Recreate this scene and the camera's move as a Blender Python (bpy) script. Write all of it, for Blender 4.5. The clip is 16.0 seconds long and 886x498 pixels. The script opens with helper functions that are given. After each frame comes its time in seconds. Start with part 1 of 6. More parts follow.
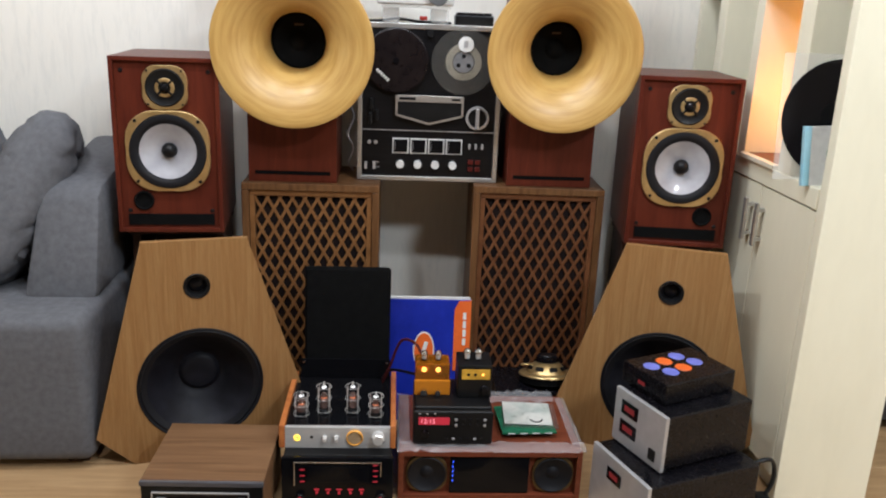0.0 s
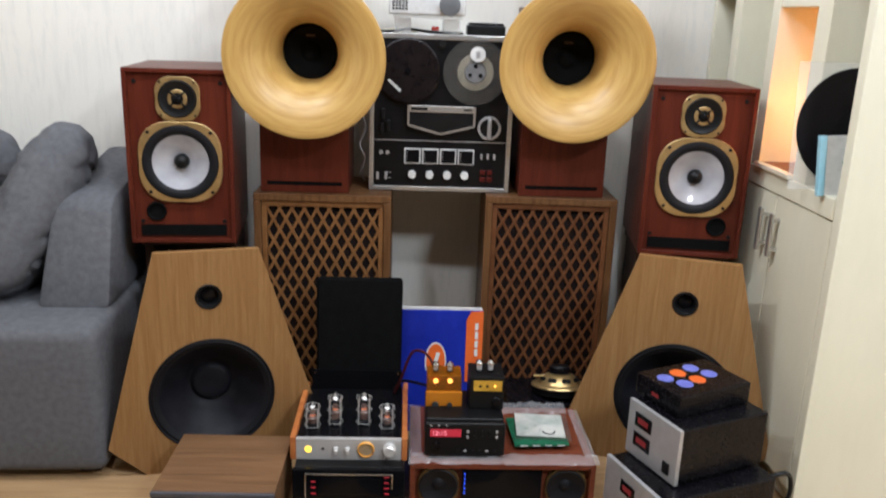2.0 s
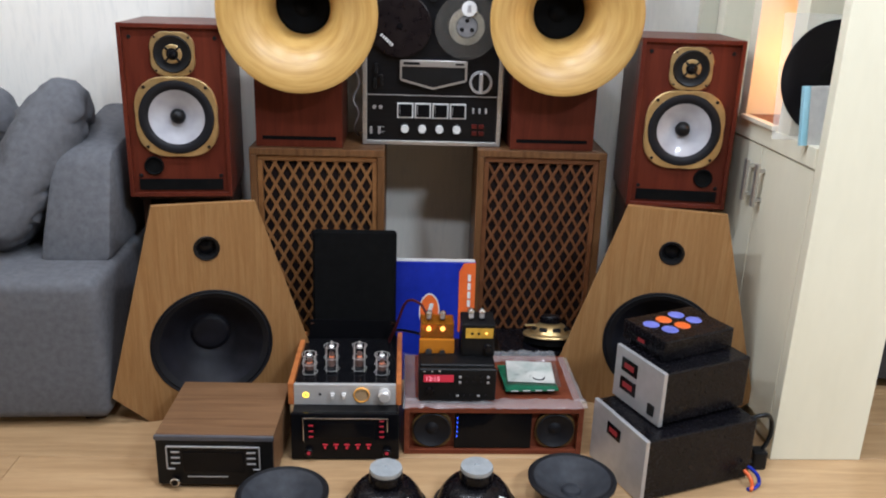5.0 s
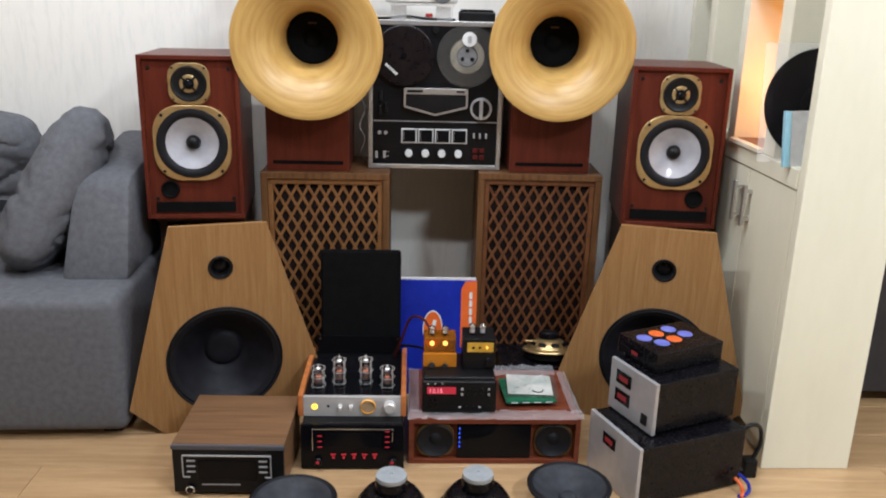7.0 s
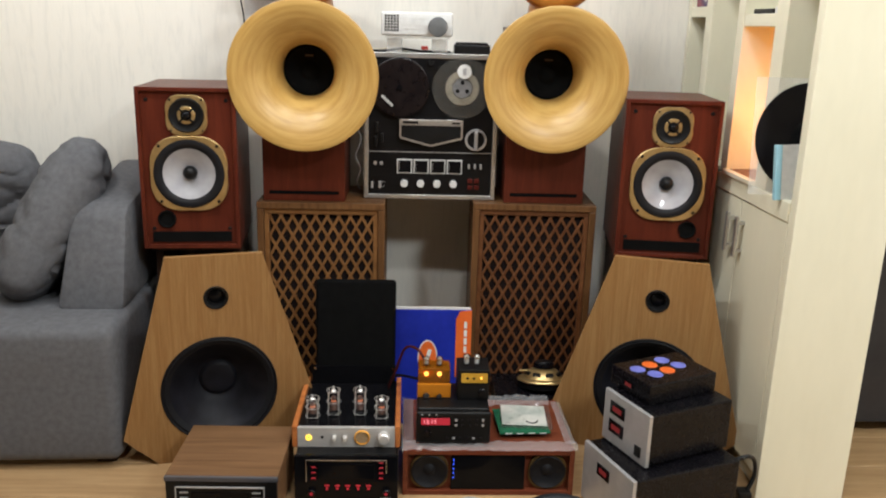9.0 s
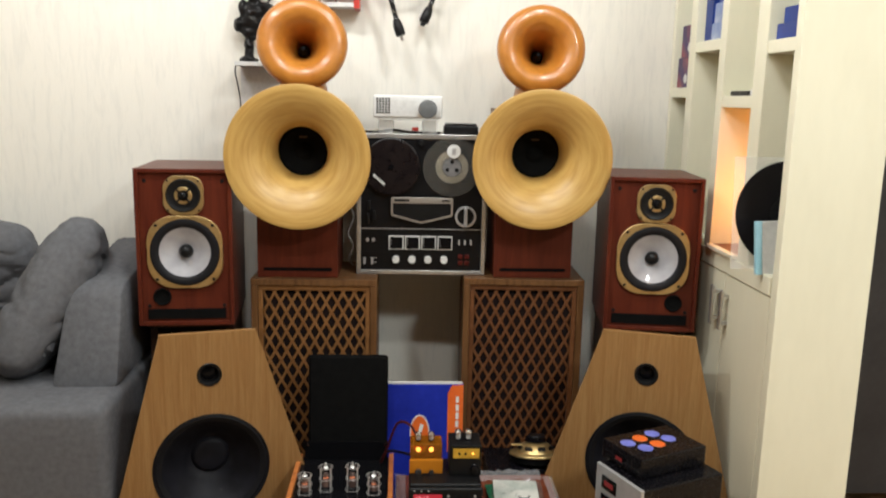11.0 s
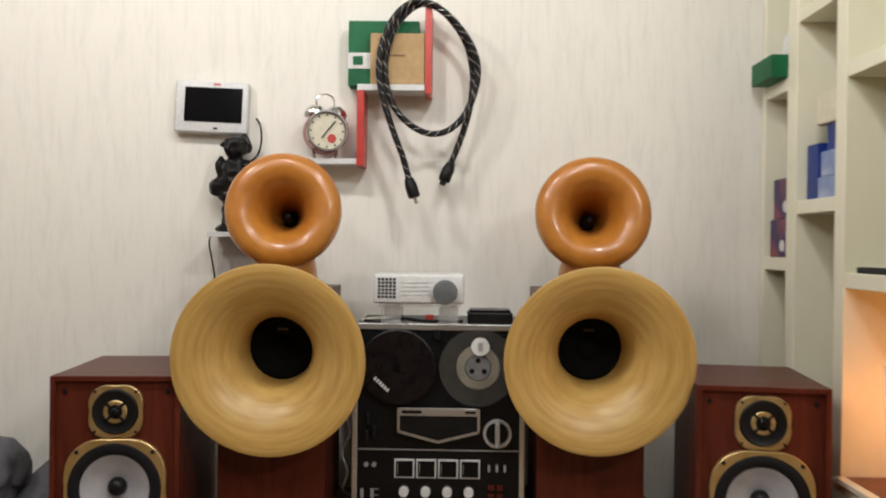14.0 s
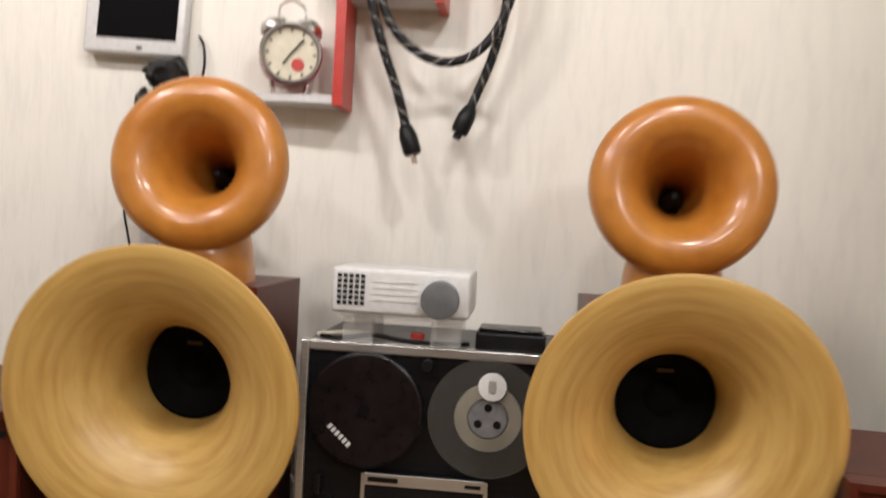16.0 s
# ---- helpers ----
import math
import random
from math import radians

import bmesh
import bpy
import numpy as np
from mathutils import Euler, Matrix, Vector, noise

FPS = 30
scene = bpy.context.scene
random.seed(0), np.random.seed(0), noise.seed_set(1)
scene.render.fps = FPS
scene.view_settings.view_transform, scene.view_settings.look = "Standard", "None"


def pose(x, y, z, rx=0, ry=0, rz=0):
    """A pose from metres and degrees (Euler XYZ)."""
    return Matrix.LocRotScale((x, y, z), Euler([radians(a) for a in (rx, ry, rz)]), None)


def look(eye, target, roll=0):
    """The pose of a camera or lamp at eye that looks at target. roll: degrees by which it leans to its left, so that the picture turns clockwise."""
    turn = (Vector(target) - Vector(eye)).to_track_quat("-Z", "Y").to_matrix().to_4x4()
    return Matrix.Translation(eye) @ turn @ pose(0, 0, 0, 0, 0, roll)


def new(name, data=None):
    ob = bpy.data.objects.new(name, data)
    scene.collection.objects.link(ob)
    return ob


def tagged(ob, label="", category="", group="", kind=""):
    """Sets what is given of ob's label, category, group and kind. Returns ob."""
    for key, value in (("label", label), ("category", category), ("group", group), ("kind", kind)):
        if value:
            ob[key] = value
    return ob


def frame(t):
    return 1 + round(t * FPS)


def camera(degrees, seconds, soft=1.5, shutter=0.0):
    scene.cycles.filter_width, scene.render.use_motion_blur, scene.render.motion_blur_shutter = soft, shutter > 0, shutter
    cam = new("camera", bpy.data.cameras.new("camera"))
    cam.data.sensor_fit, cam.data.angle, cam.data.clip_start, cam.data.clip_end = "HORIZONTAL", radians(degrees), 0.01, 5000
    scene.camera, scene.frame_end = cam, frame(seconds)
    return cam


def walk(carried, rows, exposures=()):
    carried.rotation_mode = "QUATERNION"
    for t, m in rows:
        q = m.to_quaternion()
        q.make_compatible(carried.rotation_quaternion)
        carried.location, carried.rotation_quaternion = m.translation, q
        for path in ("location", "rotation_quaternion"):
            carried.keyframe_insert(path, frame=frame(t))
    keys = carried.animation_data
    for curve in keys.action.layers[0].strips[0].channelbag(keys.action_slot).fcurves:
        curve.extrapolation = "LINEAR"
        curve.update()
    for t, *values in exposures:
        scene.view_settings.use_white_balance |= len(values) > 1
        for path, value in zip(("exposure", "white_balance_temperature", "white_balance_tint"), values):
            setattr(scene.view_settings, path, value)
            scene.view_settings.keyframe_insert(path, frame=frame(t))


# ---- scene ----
cam = camera(56.8, 16.0, soft=2.0, shutter=0.9)
PATH = [
    (0, (0.026, -0.047, 1.266), (0.152, 1.867, 0.699), 2.4),
    (0.5, (0.035, -0.043, 1.255), (0.144, 1.87, 0.682), 2.3),
    (1, (0.037, -0.032, 1.254), (0.147, 1.88, 0.677), 2.3),
    (1.5, (0.036, -0.029, 1.26), (0.139, 1.885, 0.686), 2.2),
    (2, (0.032, -0.037, 1.269), (0.124, 1.884, 0.721), 2.1),
    (2.5, (0.028, -0.053, 1.279), (0.11, 1.884, 0.786), 1.9),
    (3, (0.031, -0.074, 1.267), (0.119, 1.863, 0.778), 1.8),
    (3.5, (0.045, -0.085, 1.247), (0.137, 1.82, 0.644), 1.6),
    (3.7, (0.043, -0.085, 1.241), (0.138, 1.812, 0.613), 1.7),
    (5.8, (0.05, -0.128, 1.257), (0.153, 1.767, 0.625), 2.0),
    (6, (0.051, -0.14, 1.258), (0.157, 1.762, 0.646), 2.0),
    (6.5, (0.05, -0.189, 1.271), (0.143, 1.716, 0.67), 1.8),
    (7, (0.048, -0.212, 1.272), (0.134, 1.701, 0.695), 1.5),
    (7.5, (0.051, -0.213, 1.276), (0.138, 1.702, 0.705), 1.6),
    (8, (0.054, -0.219, 1.277), (0.144, 1.701, 0.723), 1.7),
    (10.3, (0.059, -0.219, 1.332), (0.153, 1.729, 0.892), 1.4),
    (10.5, (0.058, -0.229, 1.332), (0.16, 1.725, 0.917), 1.5),
    (11, (0.062, -0.263, 1.334), (0.166, 1.701, 0.972), 1.3),
    (11.5, (0.065, -0.26, 1.342), (0.161, 1.711, 1.017), 1.3),
    (12, (0.082, -0.193, 1.349), (0.172, 1.783, 1.055), 1.2),
    (12.5, (0.06, -0.069, 1.375), (0.163, 1.917, 1.164), 0.5),
    (13, (0.067, 0.06, 1.38), (0.171, 2.051, 1.218), -0.1),
    (13.5, (0.128, 0.268, 1.406), (0.168, 2.265, 1.304), -0.3),
    (14, (0.171, 0.416, 1.414), (0.14, 2.416, 1.405), 0.7),
    (14.5, (0.182, 0.616, 1.425), (0.132, 2.615, 1.39), 1.7),
    (15, (0.179, 0.811, 1.447), (0.143, 2.811, 1.462), 1.5),
    (15.5, (0.221, 0.974, 1.442), (0.14, 2.973, 1.44), 1.3),
    (16, (0.273, 1.156, 1.42), (0.078, 3.145, 1.357), 3.1),
]
walk(cam, [(t, look(eye, target, roll)) for t, eye, target, roll in PATH], exposures=[(0.0, 0.17, 5720, 10), (1.5, 0.16, 5550, 9), (2.5, 0.19, 5800, 11), (3.0, 0.18, 5950, 10), (3.5, 0.18, 5300, 10), (6.0, 0.24, 5500, 14), (6.5, 0.24, 5450, 20), (7.0, 0.20, 5600, 11), (7.5, 0.26, 5450, 14), (8.0, 0.18, 5850, 8), (10.5, 0.06, 6200, 8), (11.5, -0.02, 6300, 6), (12.5, -0.19, 6350, 6), (13.5, -0.45, 6500, 11), (14.3, -0.72, 6250, 10), (15.0, -0.54, 6350, 11), (15.5, -0.54, 6450, 12), (16.0, -0.44, 6450, 15)])

# ---- world and lamps ----
world = bpy.data.worlds.new("world")
scene.world = world
world.use_nodes = True
world.node_tree.nodes["Background"].inputs[0].default_value = (0.9, 0.95, 1.0, 1)
world.node_tree.nodes["Background"].inputs[1].default_value = 0.02


def area_lamp(name, m, size, watts, colour):
    d = bpy.data.lights.new(name, "AREA")
    d.shape, d.size, d.energy, d.color = "DISK", size, watts, colour
    ob = new(name, d)
    ob.matrix_world = m
    return ob


def bulb_lamp(name, place, radius, watts, colour):
    d = bpy.data.lights.new(name, "POINT")
    d.shadow_soft_size, d.energy, d.color = radius, watts, colour
    ob = new(name, d)
    ob.location = place
    return ob


def down_lamp(name, place, radius, watts, colour):
    d = bpy.data.lights.new(name, "SPOT")
    d.shadow_soft_size, d.energy, d.color = radius, watts, colour
    d.spot_size, d.spot_blend = radians(178), 0.06
    ob = new(name, d)
    ob.location = place
    return ob


for x, y, watts, tint in ((-1.05, 1.58, 50.0, 0.90), (-0.30, 1.60, 34.0, 0.92), (0.50, 1.60, 38.0, 0.95), (-0.70, 0.65, 32.0, 0.93), (0.30, 0.65, 38.0, 0.97)):
    down_lamp("downlight", (x, y, 2.62), 0.06, watts, (1.0, 0.96 + (tint - 0.91) * 0.6, tint))
# Unseen fill lamp, added to brighten the bookcase end panel and front faces.
area_lamp("ceiling_panel_light", look((1.55, -0.2, 2.66), (1.55, -0.2, 0.0)), 0.5, 58.0, (0.98, 1.0, 0.97))
# Another unseen fill lamp, added to lift the east end of the room.
area_lamp("side_room_light", look((2.4, 0.6, 2.66), (2.4, 0.6, 0.0)), 0.5, 16.0, (1.0, 0.95, 0.88))
bulb_lamp("niche_lamp_light", (1.20, 2.165, 1.06), 0.03, 1.1, (1.0, 0.32, 0.05))


# ---- materials ----
def material(name, colour, rough=0.5, metal=0.0, **more):
    m = bpy.data.materials.new(name)
    m.use_nodes = True
    p = m.node_tree.nodes["Principled BSDF"]
    p.inputs["Base Color"].default_value = (*colour, 1)
    p.inputs["Roughness"].default_value = rough
    p.inputs["Metallic"].default_value = metal
    p.inputs["Specular IOR Level"].default_value = 0.5 if metal > 0.1 or max(colour) > 0.5 else 0.22
    for key, v in more.items():
        p.inputs[key.replace("_", " ").title().replace("Ior", "IOR")].default_value = v
    return m


def nodes_of(m):
    t = m.node_tree
    return t, t.nodes, t.links, t.nodes["Principled BSDF"]


def textured(name, dark, light, scale=(1, 1, 1), size=8.0, detail=6.0, rough=0.5, metal=0.0, bump=0.1, fine=60.0, vary=0.0, stops=(0.3, 0.7), distort=0.0, coat=0.0, grain=0.3, uneven=0.5):
    """Two scales of noise: a broad stretched one for the colour, a fine one for grain, roughness and relief."""
    m = material(name, light, rough, metal)
    t, n, l, p = nodes_of(m)
    tc, mp = n.new("ShaderNodeTexCoord"), n.new("ShaderNodeMapping")
    mp.inputs["Scale"].default_value = scale
    l.new(tc.outputs["Object"], mp.inputs["Vector"])
    big, small = n.new("ShaderNodeTexNoise"), n.new("ShaderNodeTexNoise")
    for node, sz, dt in ((big, size, detail), (small, fine, 3.0)):
        node.inputs["Scale"].default_value, node.inputs["Detail"].default_value = sz, dt
        l.new(mp.outputs[0], node.inputs["Vector"])
    big.inputs["Distortion"].default_value = distort
    big.inputs["Roughness"].default_value = uneven
    if vary:
        info, add = n.new("ShaderNodeObjectInfo"), n.new("ShaderNodeVectorMath")
        mul = n.new("ShaderNodeMath")
        mul.operation, mul.inputs[1].default_value = "MULTIPLY", 37.0
        l.new(info.outputs["Random"], mul.inputs[0])
        l.new(mp.outputs[0], add.inputs[0])
        l.new(mul.outputs[0], add.inputs[1])
        l.new(add.outputs[0], big.inputs["Vector"])
    ramp = n.new("ShaderNodeValToRGB")
    ramp.color_ramp.elements[0].color, ramp.color_ramp.elements[1].color = (*dark, 1), (*light, 1)
    ramp.color_ramp.elements[0].position, ramp.color_ramp.elements[1].position = stops
    l.new(big.outputs[0], ramp.inputs[0])
    mix = n.new("ShaderNodeMix")
    mix.data_type, mix.blend_type = "RGBA", "MULTIPLY"
    mix.inputs["Factor"].default_value = grain
    l.new(ramp.outputs[0], mix.inputs["A"])
    l.new(small.outputs[0], mix.inputs["B"])
    out = mix.outputs["Result"]
    if vary:
        hsv, rng = n.new("ShaderNodeHueSaturation"), n.new("ShaderNodeMapRange")
        rng.inputs["To Min"].default_value, rng.inputs["To Max"].default_value = 1 - vary, 1 + vary
        l.new(info.outputs["Random"], rng.inputs["Value"])
        l.new(rng.outputs[0], hsv.inputs["Value"])
        l.new(out, hsv.inputs["Color"])
        out = hsv.outputs[0]
    l.new(out, p.inputs["Base Color"])
    rr = n.new("ShaderNodeMapRange")
    rr.inputs["To Min"].default_value, rr.inputs["To Max"].default_value = max(0.02, rough - 0.1), min(1.0, rough + 0.1)
    l.new(small.outputs[0], rr.inputs["Value"])
    l.new(rr.outputs[0], p.inputs["Roughness"])
    bp = n.new("ShaderNodeBump")
    bp.inputs["Strength"].default_value, bp.inputs["Distance"].default_value = bump, 0.002
    l.new(small.outputs[0], bp.inputs["Height"])
    l.new(bp.outputs[0], p.inputs["Normal"])
    p.inputs["Coat Weight"].default_value = coat
    p.inputs["Coat Roughness"].default_value = 0.15
    return m


def glowing(name, colour, strength):
    m = material(name, (0.02, 0.01, 0.01), 0.4)
    p = m.node_tree.nodes["Principled BSDF"]
    p.inputs["Emission Color"].default_value = (*colour, 1)
    p.inputs["Emission Strength"].default_value = strength
    return m


WALLPAPER = textured("wallpaper", (0.757, 0.735, 0.672), (0.83, 0.80, 0.725), (1, 1, 0.15), 38.0, 12.0, 0.75, 0, 0.12, 170.0, stops=(0.33, 0.52), grain=0.05, distort=0.5, uneven=0.68)
PLASTER = textured("white_plaster", (0.74, 0.73, 0.70), (0.80, 0.79, 0.76), (1, 1, 1), 3.0, 4.0, 0.85, 0, 0.1, 90.0)
CREAM = textured("cream_lacquer", (0.74, 0.71, 0.55), (0.80, 0.77, 0.61), (1, 1, 0.3), 5.0, 4.0, 0.42, 0, 0.05, 40.0, grain=0.05)
PLANK = textured("oak_laminate", (0.43, 0.265, 0.125), (0.575, 0.38, 0.195), (0.6, 9, 9), 5.0, 8.0, 0.32, 0, 0.08, 40.0, vary=0.10, distort=0.6)
REDWOOD = textured("mahogany_veneer", (0.080, 0.0135, 0.0075), (0.122, 0.0245, 0.0115), (9, 9, 0.7), 6.0, 8.0, 0.36, 0, 0.05, 60.0, distort=0.8)
REDWOOD_FLAT = textured("mahogany_veneer_lengthwise", (0.1280, 0.0280, 0.0120), (0.2160, 0.0600, 0.0280), (0.7, 9, 9), 6.0, 8.0, 0.35, 0, 0.05, 60.0, distort=0.8)
WALNUT = textured("walnut_veneer", (0.0979, 0.0432, 0.0150), (0.1843, 0.0893, 0.0346), (10, 10, 0.8), 5.0, 8.0, 0.45, 0, 0.06, 60.0, distort=0.8)
LATTICE = textured("lattice_wood", (0.1800, 0.0780, 0.0240), (0.2760, 0.1320, 0.0450), (3, 3, 3), 9.0, 4.0, 0.5, 0, 0.1, 80.0)
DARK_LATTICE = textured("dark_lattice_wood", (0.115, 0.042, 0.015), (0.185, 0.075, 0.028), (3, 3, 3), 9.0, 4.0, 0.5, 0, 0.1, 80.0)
OAK = textured("oak_veneer", (0.282, 0.142, 0.046), (0.366, 0.204, 0.078), (20, 20, 0.8), 3.6, 10.0, 0.42, 0, 0.08, 46.0, distort=1.6, grain=0.36, stops=(0.28, 0.66))
TOPWOOD = textured("brown_woodgrain_top", (0.145, 0.075, 0.034), (0.245, 0.135, 0.066), (0.7, 12, 12), 4.0, 8.0, 0.45, 0, 0.06, 60.0, distort=0.8)
ORANGEWOOD = textured("orange_wood", (0.42, 0.12, 0.03), (0.60, 0.22, 0.06), (1, 9, 9), 5.0, 6.0, 0.35, 0, 0.05, 60.0)
FABRIC = textured("grey_fabric", (0.116, 0.118, 0.129), (0.166, 0.168, 0.182), (1, 1, 1), 55.0, 6.0, 0.92, 0, 0.6, 420.0, stops=(0.25, 0.75))
BLACK = textured("black_plastic", (0.004, 0.004, 0.0045), (0.010, 0.010, 0.0105), (1, 1, 1), 12.0, 3.0, 0.42, 0, 0.05, 90.0)
BLACK_MATT = textured("black_cloth", (0.002, 0.002, 0.002), (0.005, 0.005, 0.005), (1, 1, 1), 40.0, 3.0, 0.95, 0, 0.4, 400.0)
BLACK_GLOSS = material("black_gloss", (0.005, 0.005, 0.006), 0.10)
BLACK_GLOSS.node_tree.nodes["Principled BSDF"].inputs["Specular IOR Level"].default_value = 0.15
BLACK_METAL = textured("black_painted_steel", (0.003, 0.003, 0.004), (0.007, 0.006, 0.008), (1, 1, 1), 14.0, 4.0, 0.26, 0, 0.08, 120.0)
CONE = textured("dark_paper_cone", (0.006, 0.006, 0.009), (0.014, 0.014, 0.020), (1, 1, 1), 25.0, 4.0, 0.55, 0, 0.2, 150.0)
next(n for n in BLACK_MATT.node_tree.nodes if n.type == "BSDF_PRINCIPLED").inputs["Specular IOR Level"].default_value = 0.12
GRILLE_CLOTH = textured("dark_brown_cloth", (0.008, 0.005, 0.005), (0.016, 0.010, 0.009), (1, 1, 1), 40.0, 3.0, 0.95, 0, 0.4, 400.0)
RUBBER = material("rubber_surround", (0.008, 0.008, 0.010), 0.55)
SILVERCONE = textured("silver_cone", (0.34, 0.34, 0.37), (0.44, 0.44, 0.47), (1, 1, 1), 20.0, 2.0, 0.5, 0.1, 0.0, 30.0, grain=0.08, coat=0.7)
nodes_of(SILVERCONE)[3].inputs["Coat Roughness"].default_value = 0.09
GOLD = textured("brushed_gold", (0.56, 0.39, 0.16), (0.74, 0.55, 0.26), (1, 1, 1), 20.0, 3.0, 0.34, 0.8, 0.05, 90.0)
ALUMINIUM = textured("brushed_aluminium", (0.55, 0.55, 0.54), (0.70, 0.70, 0.69), (0.5, 12, 30), 8.0, 4.0, 0.34, 0.85, 0.05, 200.0)
SILVER_PAINT = textured("silver_paint", (0.42, 0.42, 0.43), (0.56, 0.56, 0.57), (1, 1, 1), 30.0, 3.0, 0.38, 0.5, 0.05, 90.0, grain=0.1, stops=(0.1, 0.9))
ZINC = textured("zinc_plate", (0.36, 0.39, 0.41), (0.48, 0.51, 0.53), (1, 1, 1), 25.0, 3.0, 0.45, 0.25, 0.05, 90.0)
BRIGHT = material("polished_nickel", (0.85, 0.84, 0.82), 0.3, 0.6)
CHROME = material("chrome", (0.75, 0.75, 0.76), 0.14, 1.0)
DECKGREY = textured("deck_faceplate", (0.0052, 0.0052, 0.0062), (0.0090, 0.0090, 0.0105), (1, 14, 14), 8.0, 3.0, 0.34, 0.1, 0.05, 200.0)
WHITE = textured("white_plastic", (0.70, 0.70, 0.69), (0.78, 0.78, 0.77), (1, 1, 1), 6.0, 3.0, 0.38, 0, 0.04, 90.0)
BACKWALL = textured("brown_wall", (0.16, 0.11, 0.07), (0.24, 0.17, 0.11), (1, 1, 0.2), 6.0, 5.0, 0.7, 0, 0.1, 60.0)
RED_PAINT = textured("red_lacquer", (0.50, 0.035, 0.025), (0.62, 0.06, 0.04), (1, 1, 1), 6.0, 3.0, 0.35, 0, 0.04, 60.0)
DARKWOOD = textured("dark_stained_wood", (0.022, 0.010, 0.007), (0.05, 0.022, 0.014), (9, 9, 0.8), 5.0, 5.0, 0.5, 0, 0.06, 60.0)


def bamboo():
    """Turned bamboo ply: rings that follow the horn's radius, with fine streaks."""
    m = material("turned_bamboo", (0.6, 0.36, 0.1), 0.3)
    t, n, l, p = nodes_of(m)
    tc, sep, com = n.new("ShaderNodeTexCoord"), n.new("ShaderNodeSeparateXYZ"), n.new("ShaderNodeCombineXYZ")
    l.new(tc.outputs["Object"], sep.inputs[0])
    flat, ln = n.new("ShaderNodeCombineXYZ"), n.new("ShaderNodeVectorMath")
    ln.operation = "LENGTH"
    l.new(sep.outputs[0], flat.inputs[0])
    l.new(sep.outputs[2], flat.inputs[2])
    l.new(flat.outputs[0], ln.inputs[0])
    way, apart = n.new("ShaderNodeVectorMath"), n.new("ShaderNodeSeparateXYZ")
    way.operation = "NORMALIZE"
    l.new(flat.outputs[0], way.inputs[0])
    l.new(way.outputs[0], apart.inputs[0])
    rad = n.new("ShaderNodeMath")
    rad.operation, rad.inputs[1].default_value = "MULTIPLY", 62.0
    l.new(ln.outputs["Value"], rad.inputs[0])
    l.new(rad.outputs[0], com.inputs[0])
    l.new(apart.outputs[0], com.inputs[1])
    l.new(apart.outputs[2], com.inputs[2])
    noise_ = n.new("ShaderNodeTexNoise")
    noise_.inputs["Scale"].default_value, noise_.inputs["Detail"].default_value = 1.5, 6.0
    l.new(com.outputs[0], noise_.inputs["Vector"])
    ramp = n.new("ShaderNodeValToRGB")
    ramp.color_ramp.elements[0].color, ramp.color_ramp.elements[1].color = (0.425, 0.245, 0.058, 1), (0.53, 0.335, 0.098, 1)
    ramp.color_ramp.elements[0].position, ramp.color_ramp.elements[1].position = 0.34, 0.60
    l.new(noise_.outputs[0], ramp.inputs[0])
    l.new(ramp.outputs[0], p.inputs["Base Color"])
    p.inputs["Roughness"].default_value = 0.45
    p.inputs["Coat Weight"].default_value = 0.4
    p.inputs["Coat Roughness"].default_value = 0.32
    return m


BAMBOO = bamboo()
AMBERHORN = textured("amber_lacquered_horn", (0.45, 0.155, 0.018), (0.57, 0.228, 0.034), (1, 1, 1), 9.0, 4.0, 0.36, 0, 0.03, 40.0, coat=0.5)


# ---- mesh helpers ----
def part(name, bm, mat, parent=None, label="", smooth=False, m=None):
    me = bpy.data.meshes.new(name)
    if smooth:
        for f in bm.faces:
            f.smooth = True
        for e in bm.edges:
            if len(e.link_faces) == 2 and e.calc_face_angle(0) > 0.6:
                e.smooth = False
    bm.to_mesh(me)
    bm.free()
    me.materials.append(mat)
    ob = new(name, me)
    if parent is not None:
        ob.parent = parent
    if m is not None:
        ob.matrix_local = m
    if label:
        ob["label"] = label
    return ob


def share(ob, m):
    """One more part on the same mesh, at the local pose m."""
    o = bpy.data.objects.new(ob.name.split(".")[0], ob.data)
    scene.collection.objects.link(o)
    o.parent = ob.parent
    o.matrix_local = m
    if "label" in ob:
        o["label"] = ob["label"]
    return o


def thing(name, m, label, category, group="", kind=""):
    ob = new(name)
    ob.empty_display_size = 0.05
    ob.matrix_world = m
    return tagged(ob, label, category, group, kind)


def box(x0, x1, y0, y1, z0, z1, bevel=0.0, seg=2):
    bm = bmesh.new()
    bmesh.ops.create_cube(bm, size=1.0)
    for v in bm.verts:
        v.co = Vector(((x0 + x1) / 2 + v.co.x * (x1 - x0), (y0 + y1) / 2 + v.co.y * (y1 - y0), (z0 + z1) / 2 + v.co.z * (z1 - z0)))
    if bevel:
        bmesh.ops.bevel(bm, geom=bm.edges[:], offset=bevel, segments=seg, profile=0.5, affect="EDGES")
    return bm


def lathe(profile, n=48, close=False):
    """Turn (radius, height) pairs round z; a zero radius closes to a point."""
    bm = bmesh.new()
    rings = []
    for r, h in profile:
        if r < 1e-6:
            rings.append([bm.verts.new((0, 0, h))])
        else:
            rings.append([bm.verts.new((r * math.cos(2 * math.pi * k / n), r * math.sin(2 * math.pi * k / n), h)) for k in range(n)])
    pairs = list(zip(rings, rings[1:])) + ([(rings[-1], rings[0])] if close else [])
    for a, b in pairs:
        for k in range(n):
            q = [a[k % len(a)], a[(k + 1) % n % len(a)], b[(k + 1) % n % len(b)], b[k % len(b)]]
            q = list(dict.fromkeys(q))
            if len(q) > 2:
                bm.faces.new(q)
    bmesh.ops.recalc_face_normals(bm, faces=bm.faces[:])
    return bm


